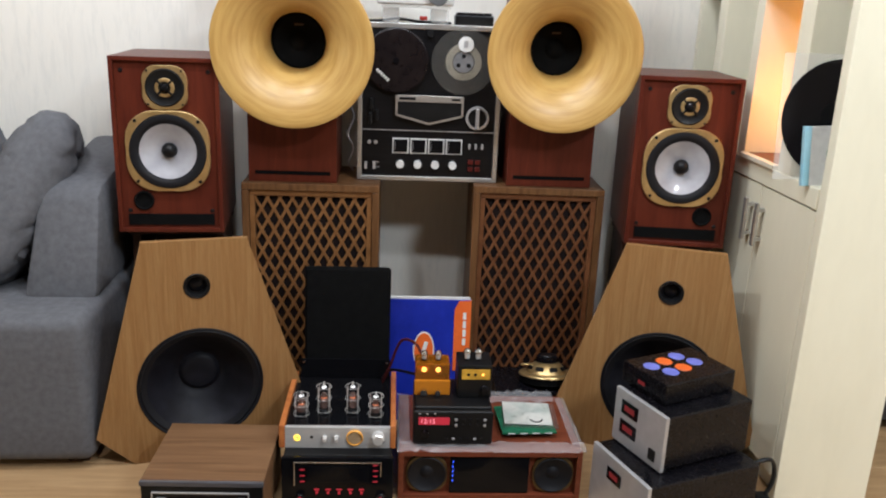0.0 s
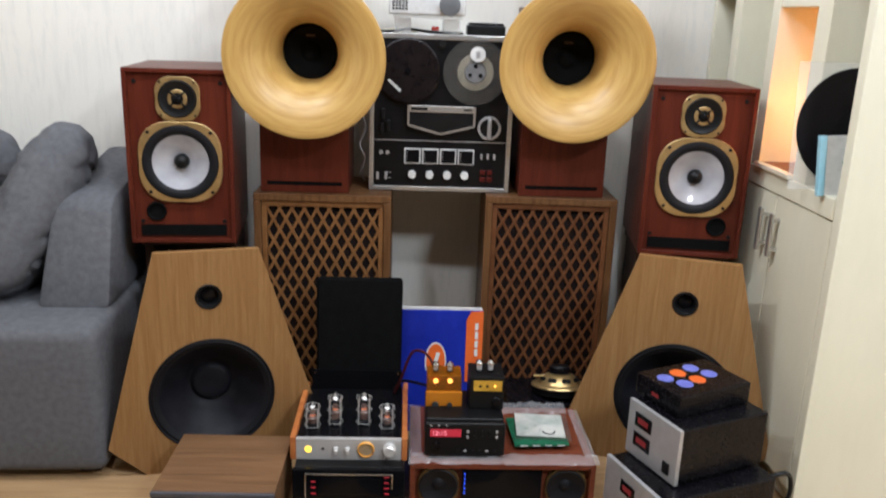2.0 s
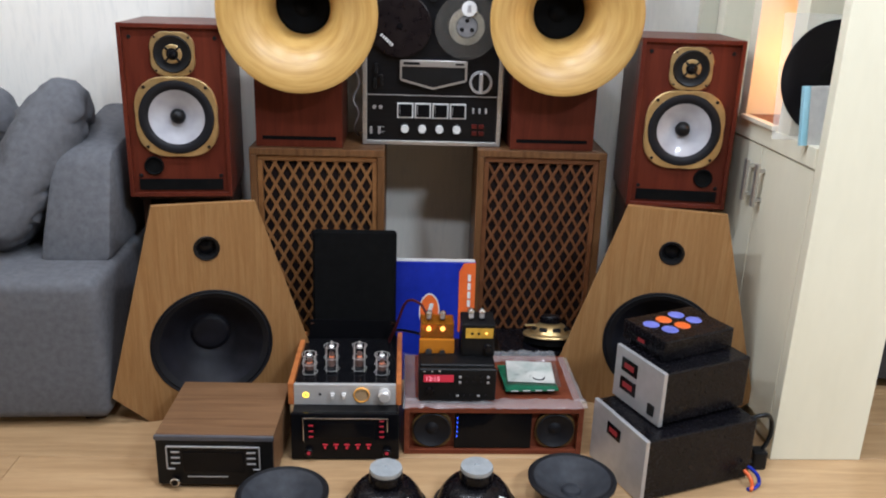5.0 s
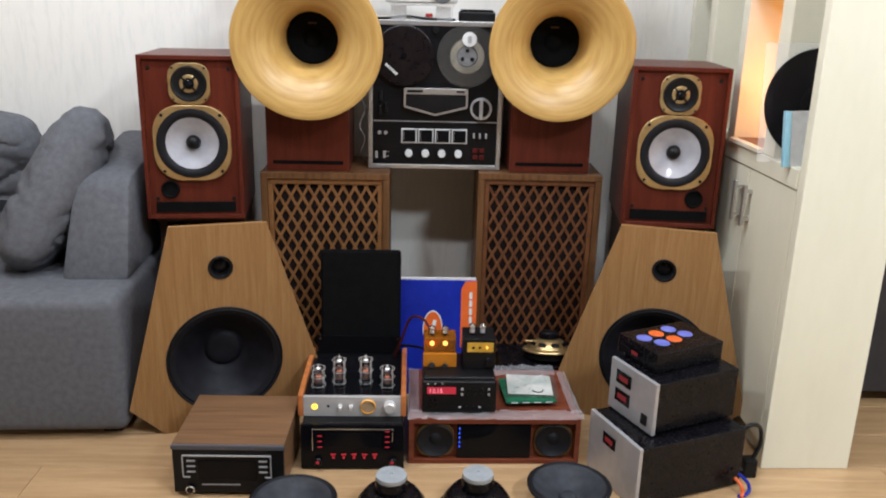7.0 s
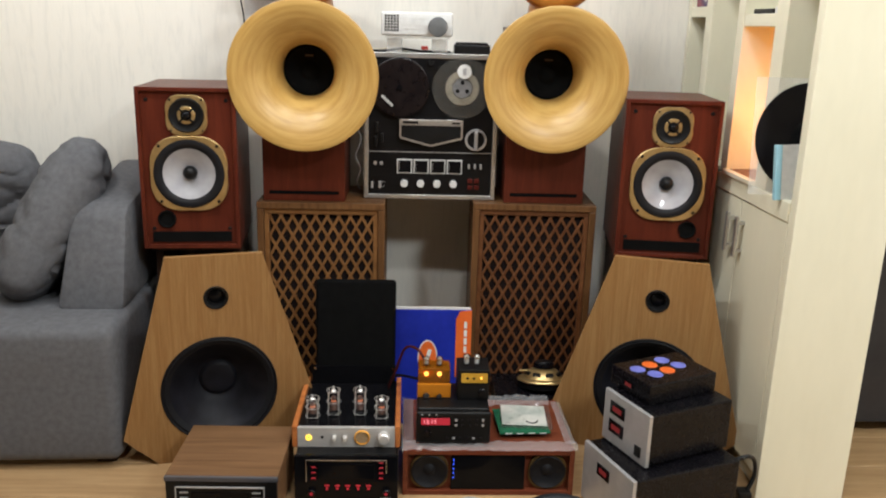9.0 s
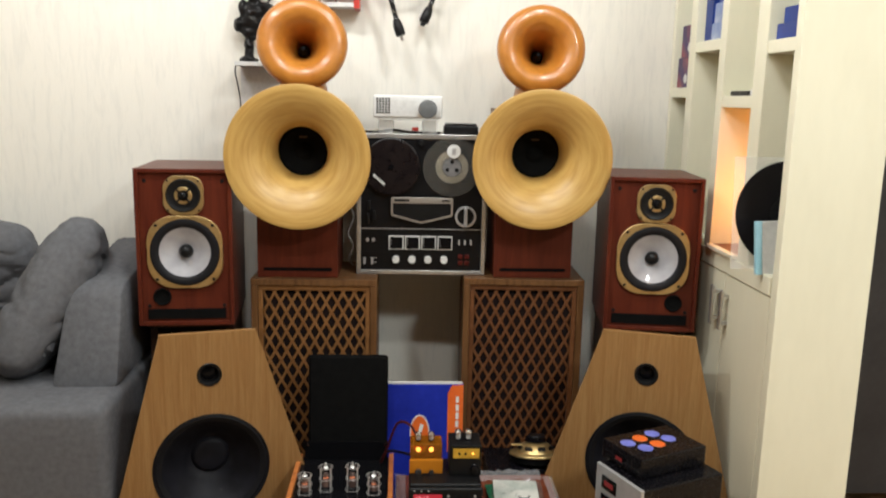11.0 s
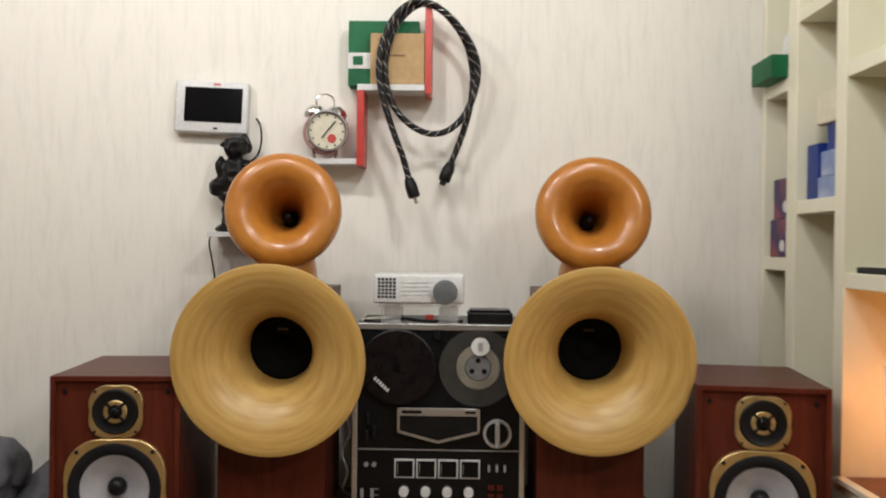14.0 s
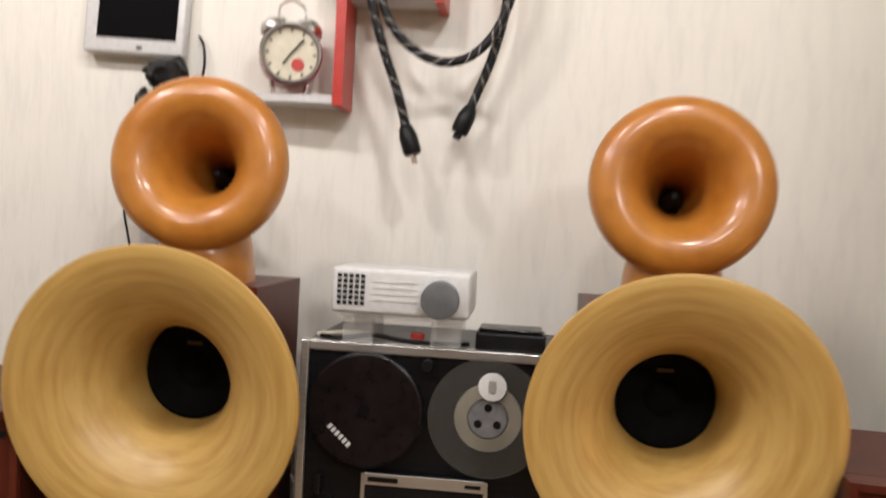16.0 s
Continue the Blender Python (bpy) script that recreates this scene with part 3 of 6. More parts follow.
def trapezoid_speaker(m, inner, label):
    """A hexagonal oak baffle with a wide woofer; origin at the foot of its middle. inner: the side of the longer slope."""
    sp = thing("pyramid_speaker", m, label, "loudspeaker", "pyramid speakers")
    i, o = (0.312, 0.282)
    l, r = (o, i) if inner > 0 else (i, o)
    cz, cr, tz = 0.222, 0.172, 0.515
    mid = 0.435
    el = 0.137 + (l - 0.137) * (0.643 - mid) / (0.643 - 0.09)
    er = 0.137 + (r - 0.137) * (0.643 - mid) / (0.643 - 0.09)
    top = [(-0.137, 0.643), (-el, mid), (er, mid), (0.137, 0.643)]
    low = [(-el, mid), (-l, 0.09), (-l + 0.095, 0.0), (r - 0.095, 0.0), (r, 0.09), (er, mid)]
    part("baffle", joined(holed(top, (0, tz), 0.030, -0.02, 0.0), holed(low, (0, cz), cr - 0.003, -0.02, 0.0)), OAK, sp)
    full = [(-0.137, 0.643), (-l, 0.09), (-l + 0.095, 0.0), (r - 0.095, 0.0), (r, 0.09), (0.137, 0.643)]
    bm = prism([(x * 0.985, 0.004 + z * 0.985) for x, z in full], 0.0015, 0.20)
    for v in bm.verts:
        if v.co.y > 0.1:
            v.co.x *= 0.75
            v.co.z *= 0.85
    bmesh.ops.delete(bm, geom=[f for f in bm.faces if f.calc_center_median().y < 0.01], context="FACES")
    part("cabinet", bm, OAK, sp)
    wf = part("woofer", facing([(cr - 0.001, 0.021), (cr - 0.004, 0.0225), (cr - 0.008, 0.017), (cr - 0.013, 0.0195), (cr - 0.022, 0.014), (cr - 0.028, 0.010)], (0, 0, cz), 64), RUBBER, sp, "black woofer with deep paper cone", True)
    part("cone", facing([(cr - 0.027, 0.0105), (0.130, -0.010), (0.105, -0.036), (0.082, -0.060), (0.066, -0.076), (0.058, -0.079)], (0, 0, cz), 64), CONE, wf, smooth=True)
    part("dust_cap", facing([(0.0, -0.066), (0.025, -0.0665), (0.042, -0.068), (0.050, -0.071), (0.055, -0.077), (0.059, -0.082)], (0, 0, cz), 48), CONE, wf, smooth=True)
    tw = part("tweeter", facing([(0.030, 0.018), (0.036, 0.021), (0.034, 0.0235), (0.028, 0.022), (0.024, 0.012), (0.022, 0.002)], (0, 0, tz), 40), BLACK, sp, "black round tweeter", True)
    part("dome", facing([(0.0, 0.008), (0.010, 0.006), (0.0215, 0.0022)], (0, 0, tz), 30), BLACK_GLOSS, tw, smooth=True)
    return sp


trapezoid_speaker(pose(-0.502, 2.10, 0, 0, 0, 16), 1, "oak veneer pyramid speaker with large black woofer beside the sofa")
trapezoid_speaker(pose(0.826, 2.122, 0, 0, 0, -18), -1, "oak veneer pyramid speaker with large black woofer behind stacked amplifiers")


DARK_MARK = textured("dull_brown_print", (0.08, 0.05, 0.03), (0.12, 0.08, 0.05), size=30.0)


def horn_box(x0, x1, y, z0, z1, cx, cz, R, label):
    sp = thing("horn_speaker", pose(cx, y, 0), label, "horn speaker", "horn speakers")
    a, b, d = x0 - cx, x1 - cx, 0.25
    front = [(a, z0), (b, z0), (b, z1), (a, z1)]
    part("front_panel", holed(front, (0, cz), 0.085, 0.0, 0.014), REDWOOD, sp)
    part("cabinet", joined(box(a, a + 0.014, 0.0145, d, z0, z1), box(b - 0.014, b, 0.0145, d, z0, z1), box(a + 0.0145, b - 0.0145, 0.0145, d, z0, z0 + 0.014), box(a + 0.0145, b - 0.0145, 0.0145, d, z1 - 0.014, z1), box(a + 0.0145, b - 0.0145, d - 0.014, d, z0 + 0.0145, z1 - 0.0145)), REDWOOD, sp)
    part("slot", box(a + 0.02, b - 0.02, -0.002, -0.0002, z0 + 0.022, z0 + 0.033), BLACK_MATT, sp, "dark slot along the foot")
    inner = [(0.082, -0.045), (0.082, 0.0), (0.087, 0.025), (0.097, 0.052), (0.115, 0.080), (0.140, 0.103), (0.170, 0.120), (0.200, 0.129), (R - 0.006, 0.132)]
    outer = [(R, 0.130), (R + 0.001, 0.124), (R - 0.006, 0.118), (0.195, 0.111), (0.160, 0.094), (0.130, 0.065), (0.110, 0.035), (0.098, 0.001), (0.0845, 0.0005), (0.0845, -0.045)]
    part("horn", facing(inner + outer, (0, 0, 0), 72, True), BAMBOO, sp, "turned bamboo horn mouth", True, pose(0, 0, cz, 5))
    dr = part("driver", facing([(0.0815, -0.042), (0.077, -0.034), (0.071, -0.032), (0.065, -0.037), (0.050, -0.046), (0.030, -0.052)], (0, 0, cz), 56), BLACK_MATT, sp, "black driver in the horn throat", True)
    part("dust_cap", facing([(0.0, -0.040), (0.015, -0.042), (0.026, -0.047), (0.031, -0.0525)], (0, 0, cz), 40), BLACK_MATT, dr, smooth=True)
    part("mark", box(-0.013, 0.013, 0.0395, 0.041, cz + 0.044, cz + 0.050), DARK_MARK, dr, "small dull printed mark")
    return sp


horn_box(-0.410, -0.145, 2.425, 0.7365, 1.3020, -0.260, 1.152, 0.226, "large turned bamboo horn on a mahogany box")
horn_box(0.380, 0.645, 2.457, 0.7365, 1.3030, 0.511, 1.156, 0.224, "large turned bamboo horn on a mahogany box beside the tape deck")


def small_horn(m, label, lean):
    """Origin at the middle of its mouth."""
    sp = thing("tweeter_horn", m, label, "horn", "tweeter horns")
    R = 0.145
    prof = [(0.0, -0.192), (0.020, -0.190), (0.029, -0.160), (0.037, -0.120), (0.045, -0.085), (0.054, -0.055), (0.064, -0.033), (0.077, -0.014), (0.091, -0.003), (0.105, 0.001), (0.120, -0.001), (0.134, -0.008), (0.142, -0.020), (R, -0.036), (0.142, -0.054), (0.132, -0.070), (0.114, -0.088), (0.092, -0.112), (0.074, -0.140), (0.062, -0.17), (0.054, -0.20), (0.018, -0.205), (0.0, -0.205)]
    part("bell", turned(facing(prof, (0, 0, 0), 72, True), pose(0, 0, 0, -7, 0, 0)), AMBERHORN, sp, smooth=True)
    part("phase_plug", turned(facing([(0.0, -0.125), (0.006, -0.128), (0.010, -0.138), (0.012, -0.155), (0.0205, -0.192)], (0, 0, 0), 24), pose(0, 0, 0, -7, 0, 0)), RUBBER, sp, "black bullet plug", True)
    part("neck", tube([(0, 0.086, -0.120), (0, 0.086, -0.133), (0, 0.087, -0.145), (0, 0.088, -0.168), (0, 0.089, -0.1985)], lambda u: 0.074 + 0.010 * u, 36, 5), AMBERHORN, sp, "lacquered neck", True)
    return sp


small_horn(pose(-0.257, 2.42, 1.501, 0, 0, 5), "glossy amber wooden tweeter horn above a bamboo horn", 0)
small_horn(pose(0.512, 2.445, 1.502, 0, 0, -4), "glossy amber wooden tweeter horn near the cream bookcase", 0)


# ---- the equipment ----
ROOT = [None]


def item(name, m, label, category, group=""):
    ROOT[0] = thing(name, m, label, category, group)
    return ROOT[0]


def wpart(name, bm, mat, parent=None, label="", smooth=False):
    """A part drawn in the room's own coordinates under the thing begun last."""
    return part(name, turned(bm, ROOT[0].matrix_basis.inverted()), mat, parent or ROOT[0], label, smooth)


def disc(x, y, z, r, t, n=32):
    """A round knob or disc that stands t out of the plane y, facing -y."""
    return facing([(0, t), (r * 0.92, t), (r, t * 0.8), (r, 0)], (x, y, z), n)


RED_GLOW = glowing("red_display", (1.0, 0.04, 0.06), 0.40)
RED_FAINT = glowing("faint_red_light", (1.0, 0.04, 0.07), 0.28)
RED_DIM = glowing("dim_red_display", (0.9, 0.05, 0.05), 0.13)
RED_SCREEN = glowing("red_lit_screen", (1.0, 0.04, 0.07), 0.42)
DIGITS = glowing("pink_digits", (1.0, 0.32, 0.36), 1.1)
BLUE_GLOW = glowing("blue_leds", (0.05, 0.12, 1.0), 1.3)
YELLOW_GLOW = glowing("yellow_ring_light", (1.0, 0.62, 0.05), 2.2)
FILAMENT = glowing("tube_glow", (1.0, 0.42, 0.06), 3.2)
DARKGOLD = textured("dull_gold", (0.10, 0.06, 0.018), (0.16, 0.10, 0.03), size=20.0, rough=0.4, metal=0.5)
DARKRED = textured("dark_red_plastic", (0.07, 0.008, 0.006), (0.11, 0.014, 0.01), size=20.0, rough=0.4)
AMBER_PLATE = material("amber_plate", (0.42, 0.15, 0.010), 0.2)
AMBER = material("amber_acrylic", (0.72, 0.25, 0.012), 0.10, 0.0, transmission_weight=0.8, ior=1.3)
DIM_GLOW = glowing("dim_tube_glow", (1.0, 0.26, 0.08), 0.8)
GLASS = material("clear_glass", (0.97, 0.97, 0.97), 0.02, 0.0, transmission_weight=1.0, ior=1.10)
YELLOW = textured("yellow_label", (0.55, 0.30, 0.02), (0.72, 0.42, 0.04), size=30.0, rough=0.5)
BLUE = textured("blue_card", (0.010, 0.022, 0.30), (0.018, 0.035, 0.42), size=9.0, rough=0.45)
ORANGE = textured("orange_card", (0.75, 0.12, 0.015), (0.85, 0.17, 0.025), size=9.0, rough=0.45)
PAPER = textured("white_paper", (0.70, 0.70, 0.68), (0.80, 0.80, 0.78), size=20.0, rough=0.7)
LILAC = textured("lilac_stickers", (0.14, 0.16, 0.55), (0.20, 0.22, 0.66), size=30.0, rough=0.5)
GREEN_PCB = textured("green_circuit_board", (0.014, 0.10, 0.05), (0.025, 0.17, 0.085), size=60.0, rough=0.4)
CREAM_PAPER = textured("cream_paper", (0.72, 0.66, 0.50), (0.82, 0.77, 0.62), size=20.0, rough=0.7)
SMOKE = material("smoky_reel_plastic", (0.55, 0.53, 0.48), 0.18, 0.0, transmission_weight=0.85, ior=1.15, alpha=0.30)
BROWN_REEL = textured("dark_brown_tape", (0.006, 0.004, 0.005), (0.013, 0.009, 0.009), size=30.0, rough=0.3)
WRAP = material("clear_plastic_wrap", (0.95, 0.95, 0.97), 0.16, 0.0, ior=1.55, alpha=0.17, specular_ior_level=1.0)

# tape deck
DX, DZ, DY, DW, DH = -0.087, 0.7365, 2.497, 0.439, 0.478
deck = item("tape_deck", pose(DX, DY, DZ), "black reel-to-reel tape deck in a silver-edged case", "tape deck")
wpart("case", box(DX + 0.004, DX + DW - 0.004, DY + 0.012, DY + 0.285, DZ, DZ + DH - 0.003, 0.003), DECKGREY)
for x0, x1, z0, z1 in ((DX, DX + 0.014, DZ, DZ + DH), (DX + DW - 0.014, DX + DW, DZ, DZ + DH), (DX + 0.0142, DX + DW - 0.0142, DZ, DZ + 0.014), (DX + 0.0142, DX + DW - 0.0142, DZ + DH - 0.016, DZ + DH)):
    wpart("trim", box(x0, x1, DY - 0.008, DY + 0.02, z0, z1, 0.002), ALUMINIUM, label="silver edge trim")
wpart("lower_panel", box(DX + 0.0145, DX + DW - 0.0145, DY, DY + 0.0115, DZ + 0.0145, 0.892, 0.001), DECKGREY)
wpart("upper_panel", box(DX + 0.0145, DX + DW - 0.0145, DY - 0.003, DY + 0.0115, 0.8955, DZ + DH - 0.017, 0.001), DECKGREY)
wpart("seam", box(DX + 0.0145, DX + DW - 0.0145, DY - 0.0045, DY + 0.006, 0.8925, 0.895), SILVER_PAINT, label="thin silver line")
for k in range(4):
    x = 0.022 + k * 0.0555
    mt = wpart("meter", box(x, x + 0.051, DY - 0.005, DY - 0.0005, 0.822, 0.870, 0.001), PAPER, label="square level meter with a white rim")
    wpart("meter_face", box(x + 0.004, x + 0.047, DY - 0.0075, DY - 0.0055, 0.826, 0.866), BLACK_GLOSS, mt)
    wpart("needle", box(x + 0.008, x + 0.009, DY - 0.0085, DY - 0.0078, 0.834, 0.860), SILVER_PAINT, mt)
    kb = wpart("knob", disc(0.047 + k * 0.0547, DY, 0.789, 0.0125, 0.020), PAPER, label="round white level knob", smooth=True)
    wpart("knob_skirt", disc(0.047 + k * 0.0547, DY, 0.789, 0.016, 0.004), BLACK, kb)
for x, z in ((-0.050, 0.855), (-0.030, 0.855)):
    wpart("jack", disc(x, DY, z, 0.006, 0.008, 16), SILVER_PAINT, smooth=True)
for x, z in ((-0.060, 0.783), (-0.034, 0.783)):
    wpart("switch", joined(box(x - 0.004, x + 0.004, DY - 0.010, DY, z - 0.012, z + 0.010, 0.001)), SILVER_PAINT)
wpart("print", joined(*[box(-0.040 + 0.0, -0.018, DY - 0.0012, DY - 0.0002, z, z + 0.002) for z in (0.775, 0.791)]), SILVER_PAINT, label="small pale printed marks")
for x in (0.262, 0.282, 0.302):
    wpart("toggle", box(x - 0.003, x + 0.003, DY - 0.014, DY, 0.842, 0.858, 0.001), SILVER_PAINT)
for x in (0.268, 0.290):
    for z in (0.778, 0.800):
        wpart("button", box(x - 0.008, x + 0.008, DY - 0.008, DY, z - 0.007, z + 0.007, 0.001), DARKRED, label="dark red push button")
# head cover with a pointed lower edge
cover = [(0.032, 1.002), (0.032, 0.944), (0.132, 0.918), (0.234, 0.944), (0.234, 1.002)]
hc = wpart("head_cover", prism(cover, DY - 0.020, DY - 0.004, 0.001), BLACK, label="black head cover with a silver rim")
inner = [(0.038, 0.984), (0.038, 0.948), (0.132, 0.924), (0.228, 0.948), (0.228, 0.984)]
rim = bmesh.new()
for (a, b) in zip(cover, cover[1:]):
    av, bv = Vector((a[0], DY - 0.0225, a[1])), Vector((b[0], DY - 0.0225, b[1]))
    d = (bv - av).normalized()
    nv = Vector((d.z, 0, -d.x)) * 0.0032
    q = [rim.verts.new(v + Vector((0, dy, 0))) for dy in (0, 0.002) for v in (av + nv, bv + nv, bv - nv, av - nv)]
    for f in ((0, 1, 2, 3), (7, 6, 5, 4), (0, 4, 5, 1), (1, 5, 6, 2), (2, 6, 7, 3), (3, 7, 4, 0)):
        rim.faces.new([q[i] for i in f])
bmesh.ops.recalc_face_normals(rim, faces=rim.faces[:])
wpart("rim", rim, ALUMINIUM, hc)
wpart("name_strip", box(0.034, 0.232, DY - 0.0235, DY - 0.0205, 0.984, 1.004, 0.001), ALUMINIUM, hc, "silver strip with dark bars of lettering")
wpart("lettering", box(0.040, 0.090, DY - 0.0246, DY - 0.0238, 0.990, 0.998), BLACK, hc)
wpart("lettering", box(0.200, 0.226, DY - 0.0246, DY - 0.0238, 0.991, 0.997), BLACK, hc)
# selector dial
dl = wpart("dial", facing([(0.036, 0.0), (0.036, 0.012), (0.030, 0.013), (0.028, 0.006), (0.0, 0.006)], (0.282, DY - 0.003, 0.939), 44), SILVER_PAINT, label="silver ringed selector dial", smooth=True)
wpart("dial_face", disc(0.282, DY - 0.0092, 0.939, 0.0275, 0.002), BLACK, dl)
wpart("lever", box(0.276, 0.288, DY - 0.024, DY - 0.0115, 0.905, 0.968, 0.003), SILVER_PAINT, dl)
# reels
rl = wpart("full_reel", facing([(0.0, 0.018), (0.092, 0.018), (0.096, 0.016), (0.096, 0.006), (0.0, 0.006)], (0.028, DY - 0.003, 1.105), 64), BROWN_REEL, label="dark full tape reel")
wpart("hub", disc(0.028, DY - 0.0212, 1.105, 0.009, 0.004, 20), BLACK_GLOSS, rl)
wpart("tag", turned(joined(*[box(-0.024 + k * 0.0085, -0.0185 + k * 0.0085, -0.001, 0.0, -0.0045, 0.0045) for k in range(6)]), pose(-0.012, DY - 0.0214, 1.062, 0, 42, 0)), PAPER, rl, "white bars of lettering")
er = wpart("empty_reel", facing([(0.097, 0.020), (0.098, 0.019), (0.097, 0.0175), (0.030, 0.0175), (0.030, 0.020)], (0.231, DY - 0.003, 1.107), 64, True), SMOKE, label="clear plastic tape reel")
wpart("tape_pack", facing([(0.034, 0.016), (0.054, 0.016), (0.055, 0.014), (0.055, 0.006), (0.034, 0.006)], (0.231, DY - 0.003, 1.107), 52, True), textured("dull_tape_pack", (0.30, 0.28, 0.22), (0.40, 0.37, 0.30), size=20.0, rough=0.4), er, "narrow pale tape pack")
hub = wpart("hub", disc(0.231, DY - 0.003, 1.107, 0.0335, 0.017, 44), textured("grey_hub", (0.16, 0.16, 0.165), (0.26, 0.26, 0.265), size=30.0, rough=0.3), er, smooth=True)
for a in (90, 210, 330):
    part("hub_slot", turned(disc(0.231 + 0.018 * math.cos(radians(a)), DY - 0.0202, 1.107 + 0.018 * math.sin(radians(a)), 0.0065, 0.001, 16), ROOT[0].matrix_basis.inverted()), BLACK, er)
lb = wpart("label_disc", disc(0.236, DY - 0.0235, 1.160, 0.023, 0.0012, 32), PAPER, er, "round white label")
part("label_mark", turned(box(0.230, 0.242, DY - 0.0256, DY - 0.0248, 1.150, 1.170), ROOT[0].matrix_basis.inverted()), SILVER_PAINT, er)
wpart("roller", disc(0.128, DY - 0.003, 1.186, 0.010, 0.020, 20), BLACK)
for x, z in ((-0.045, 0.975), (-0.048, 0.930), (-0.028, 0.940)):
    wpart("tape_guide", box(x - 0.005, x + 0.005, DY - 0.022, DY - 0.003, z - 0.016, z + 0.016, 0.002), BLACK)

# projector and clutter on the deck
ACRYLIC = material("clear_acrylic", (0.86, 0.87, 0.86), 0.15, 0.0, ior=1.45, alpha=0.22)
TOPZ = DZ + DH
pj = item("projector", pose(0.08, 2.45, TOPZ), "small white projector with grey lens cap on the tape deck", "projector")
wpart("body", box(-0.033, 0.194, 2.455, 2.62, 1.267, 1.341, 0.007, 3), WHITE, smooth=True)
lens = wpart("lens", facing([(0.0, 0.022), (0.024, 0.022), (0.030, 0.020), (0.031, 0.0)], (0.146, 2.456, 1.297), 40), textured("grey_lens_cap", (0.12, 0.125, 0.13), (0.18, 0.185, 0.19), size=20.0, rough=0.5), label="grey round lens cap", smooth=True)
for i in range(6):
    for j in range(5):
        wpart("vent_hole", box(-0.022 + j * 0.0095, -0.0155 + j * 0.0095, 2.4535, 2.4546, 1.281 + i * 0.0088, 1.2868 + i * 0.0088), BLACK)
for k in range(4):
    wpart("rib", box(0.035, 0.108, 2.4535, 2.4548, 1.290 + k * 0.010, 1.2912 + k * 0.010), PAPER)
wpart("stand_plate", box(-0.020, 0.185, 2.468, 2.60, 1.2585, 1.2665, 0.002), ACRYLIC, label="clear acrylic stand")
for x in (0.0, 0.146):
    for y in (2.48, 2.57):
        wpart("foot", box(x - 0.016, x + 0.034, y, y + 0.024, TOPZ, 1.2582, 0.003), ACRYLIC)
it = item("remote_control", pose(0.26, 2.53, TOPZ), "flat black plastic box lying on the tape deck", "remote control")
wpart("body", box(0.203, 0.318, 2.497, 2.57, TOPZ, TOPZ + 0.030, 0.004), BLACK)
wpart("lid", box(0.208, 0.312, 2.500, 2.566, TOPZ + 0.0305, TOPZ + 0.037, 0.002), BLACK_METAL)
solo("cable", tube([(-0.06, 2.52, TOPZ + 0.004), (-0.02, 2.50, TOPZ + 0.005), (0.03, 2.505, TOPZ + 0.012), (0.09, 2.500, TOPZ + 0.006), (0.15, 2.505, TOPZ + 0.005), (0.19, 2.53, TOPZ + 0.004)], 0.004, 8), BLACK, ID, "thin black cable under the projector", "cable", smooth=True)
solo("cable", tube([(-0.07, 2.53, TOPZ + 0.004), (-0.03, 2.54, TOPZ + 0.008), (0.02, 2.525, TOPZ + 0.010), (0.05, 2.52, TOPZ + 0.006)], 0.004, 8), CREAM_PAPER, ID, "thin pale cable under the projector", "cable", smooth=True)
solo("plug", box(0.095, 0.118, 2.498, 2.515, TOPZ + 0.010, TOPZ + 0.022, 0.003), RED_PAINT, ID, "small red plug beside the projector", "plug")
solo("cable", tube([(-0.105, 2.60, 0.745), (-0.115, 2.54, 0.78), (-0.10, 2.52, 0.83), (-0.118, 2.54, 0.87), (-0.10, 2.56, 0.92), (-0.115, 2.57, 0.96)], 0.0035, 8), SILVER_PAINT, ID, "tangled pale wire beside the tape deck", "cable", smooth=True)

# centre speaker with plastic wrap
cs = item("centre_speaker", pose(0.30, 1.865, 0), "mahogany centre speaker with two round drivers on the floor", "loudspeaker")
X0, X1, Y0, Y1, H = 0.058, 0.549, 1.865, 2.195, 0.142
wpart("cabinet", joined(box(X0, X1, Y0 + 0.02, Y1, 0.0, H, 0.003)), REDWOOD_FLAT)
for a, b, c, d in ((X0, X0 + 0.014, 0, H), (X1 - 0.014, X1, 0, H), (X0 + 0.0142, X1 - 0.0142, 0, 0.014), (X0 + 0.0142, X1 - 0.0142, H - 0.014, H)):
    wpart("front_edge", box(a, b, Y0, Y0 + 0.0195, c, d, 0.001), REDWOOD_FLAT)
wpart("display_panel", box(0.196, 0.408, Y0 + 0.006, Y0 + 0.0195, 0.016, 0.126, 0.001), BLACK_GLOSS, label="glossy black display panel")
wpart("led_row", joined(*[box(0.2015, 0.2045, Y0 + 0.0045, Y0 + 0.0056, 0.051 + k * 0.014, 0.057 + k * 0.014) for k in range(5)]), BLUE_GLOW, label="row of small blue lights")
for x in (0.134, 0.474):
    fr = wpart("driver", ring_plate(0.052, eared(0.0545, 0.09), Y0 + 0.008, Y0 + 0.0195, (x, 0.071), 56), DARKGOLD, label="round driver in a thin gold frame")
    wpart("cone", facing([(0.0525, 0.012), (0.049, 0.015), (0.044, 0.011), (0.030, 0.004), (0.018, 0.001), (0.012, 0.006), (0.0, 0.009)], (x, Y0 + 0.0195, 0.071), 44), RUBBER, fr, smooth=True)


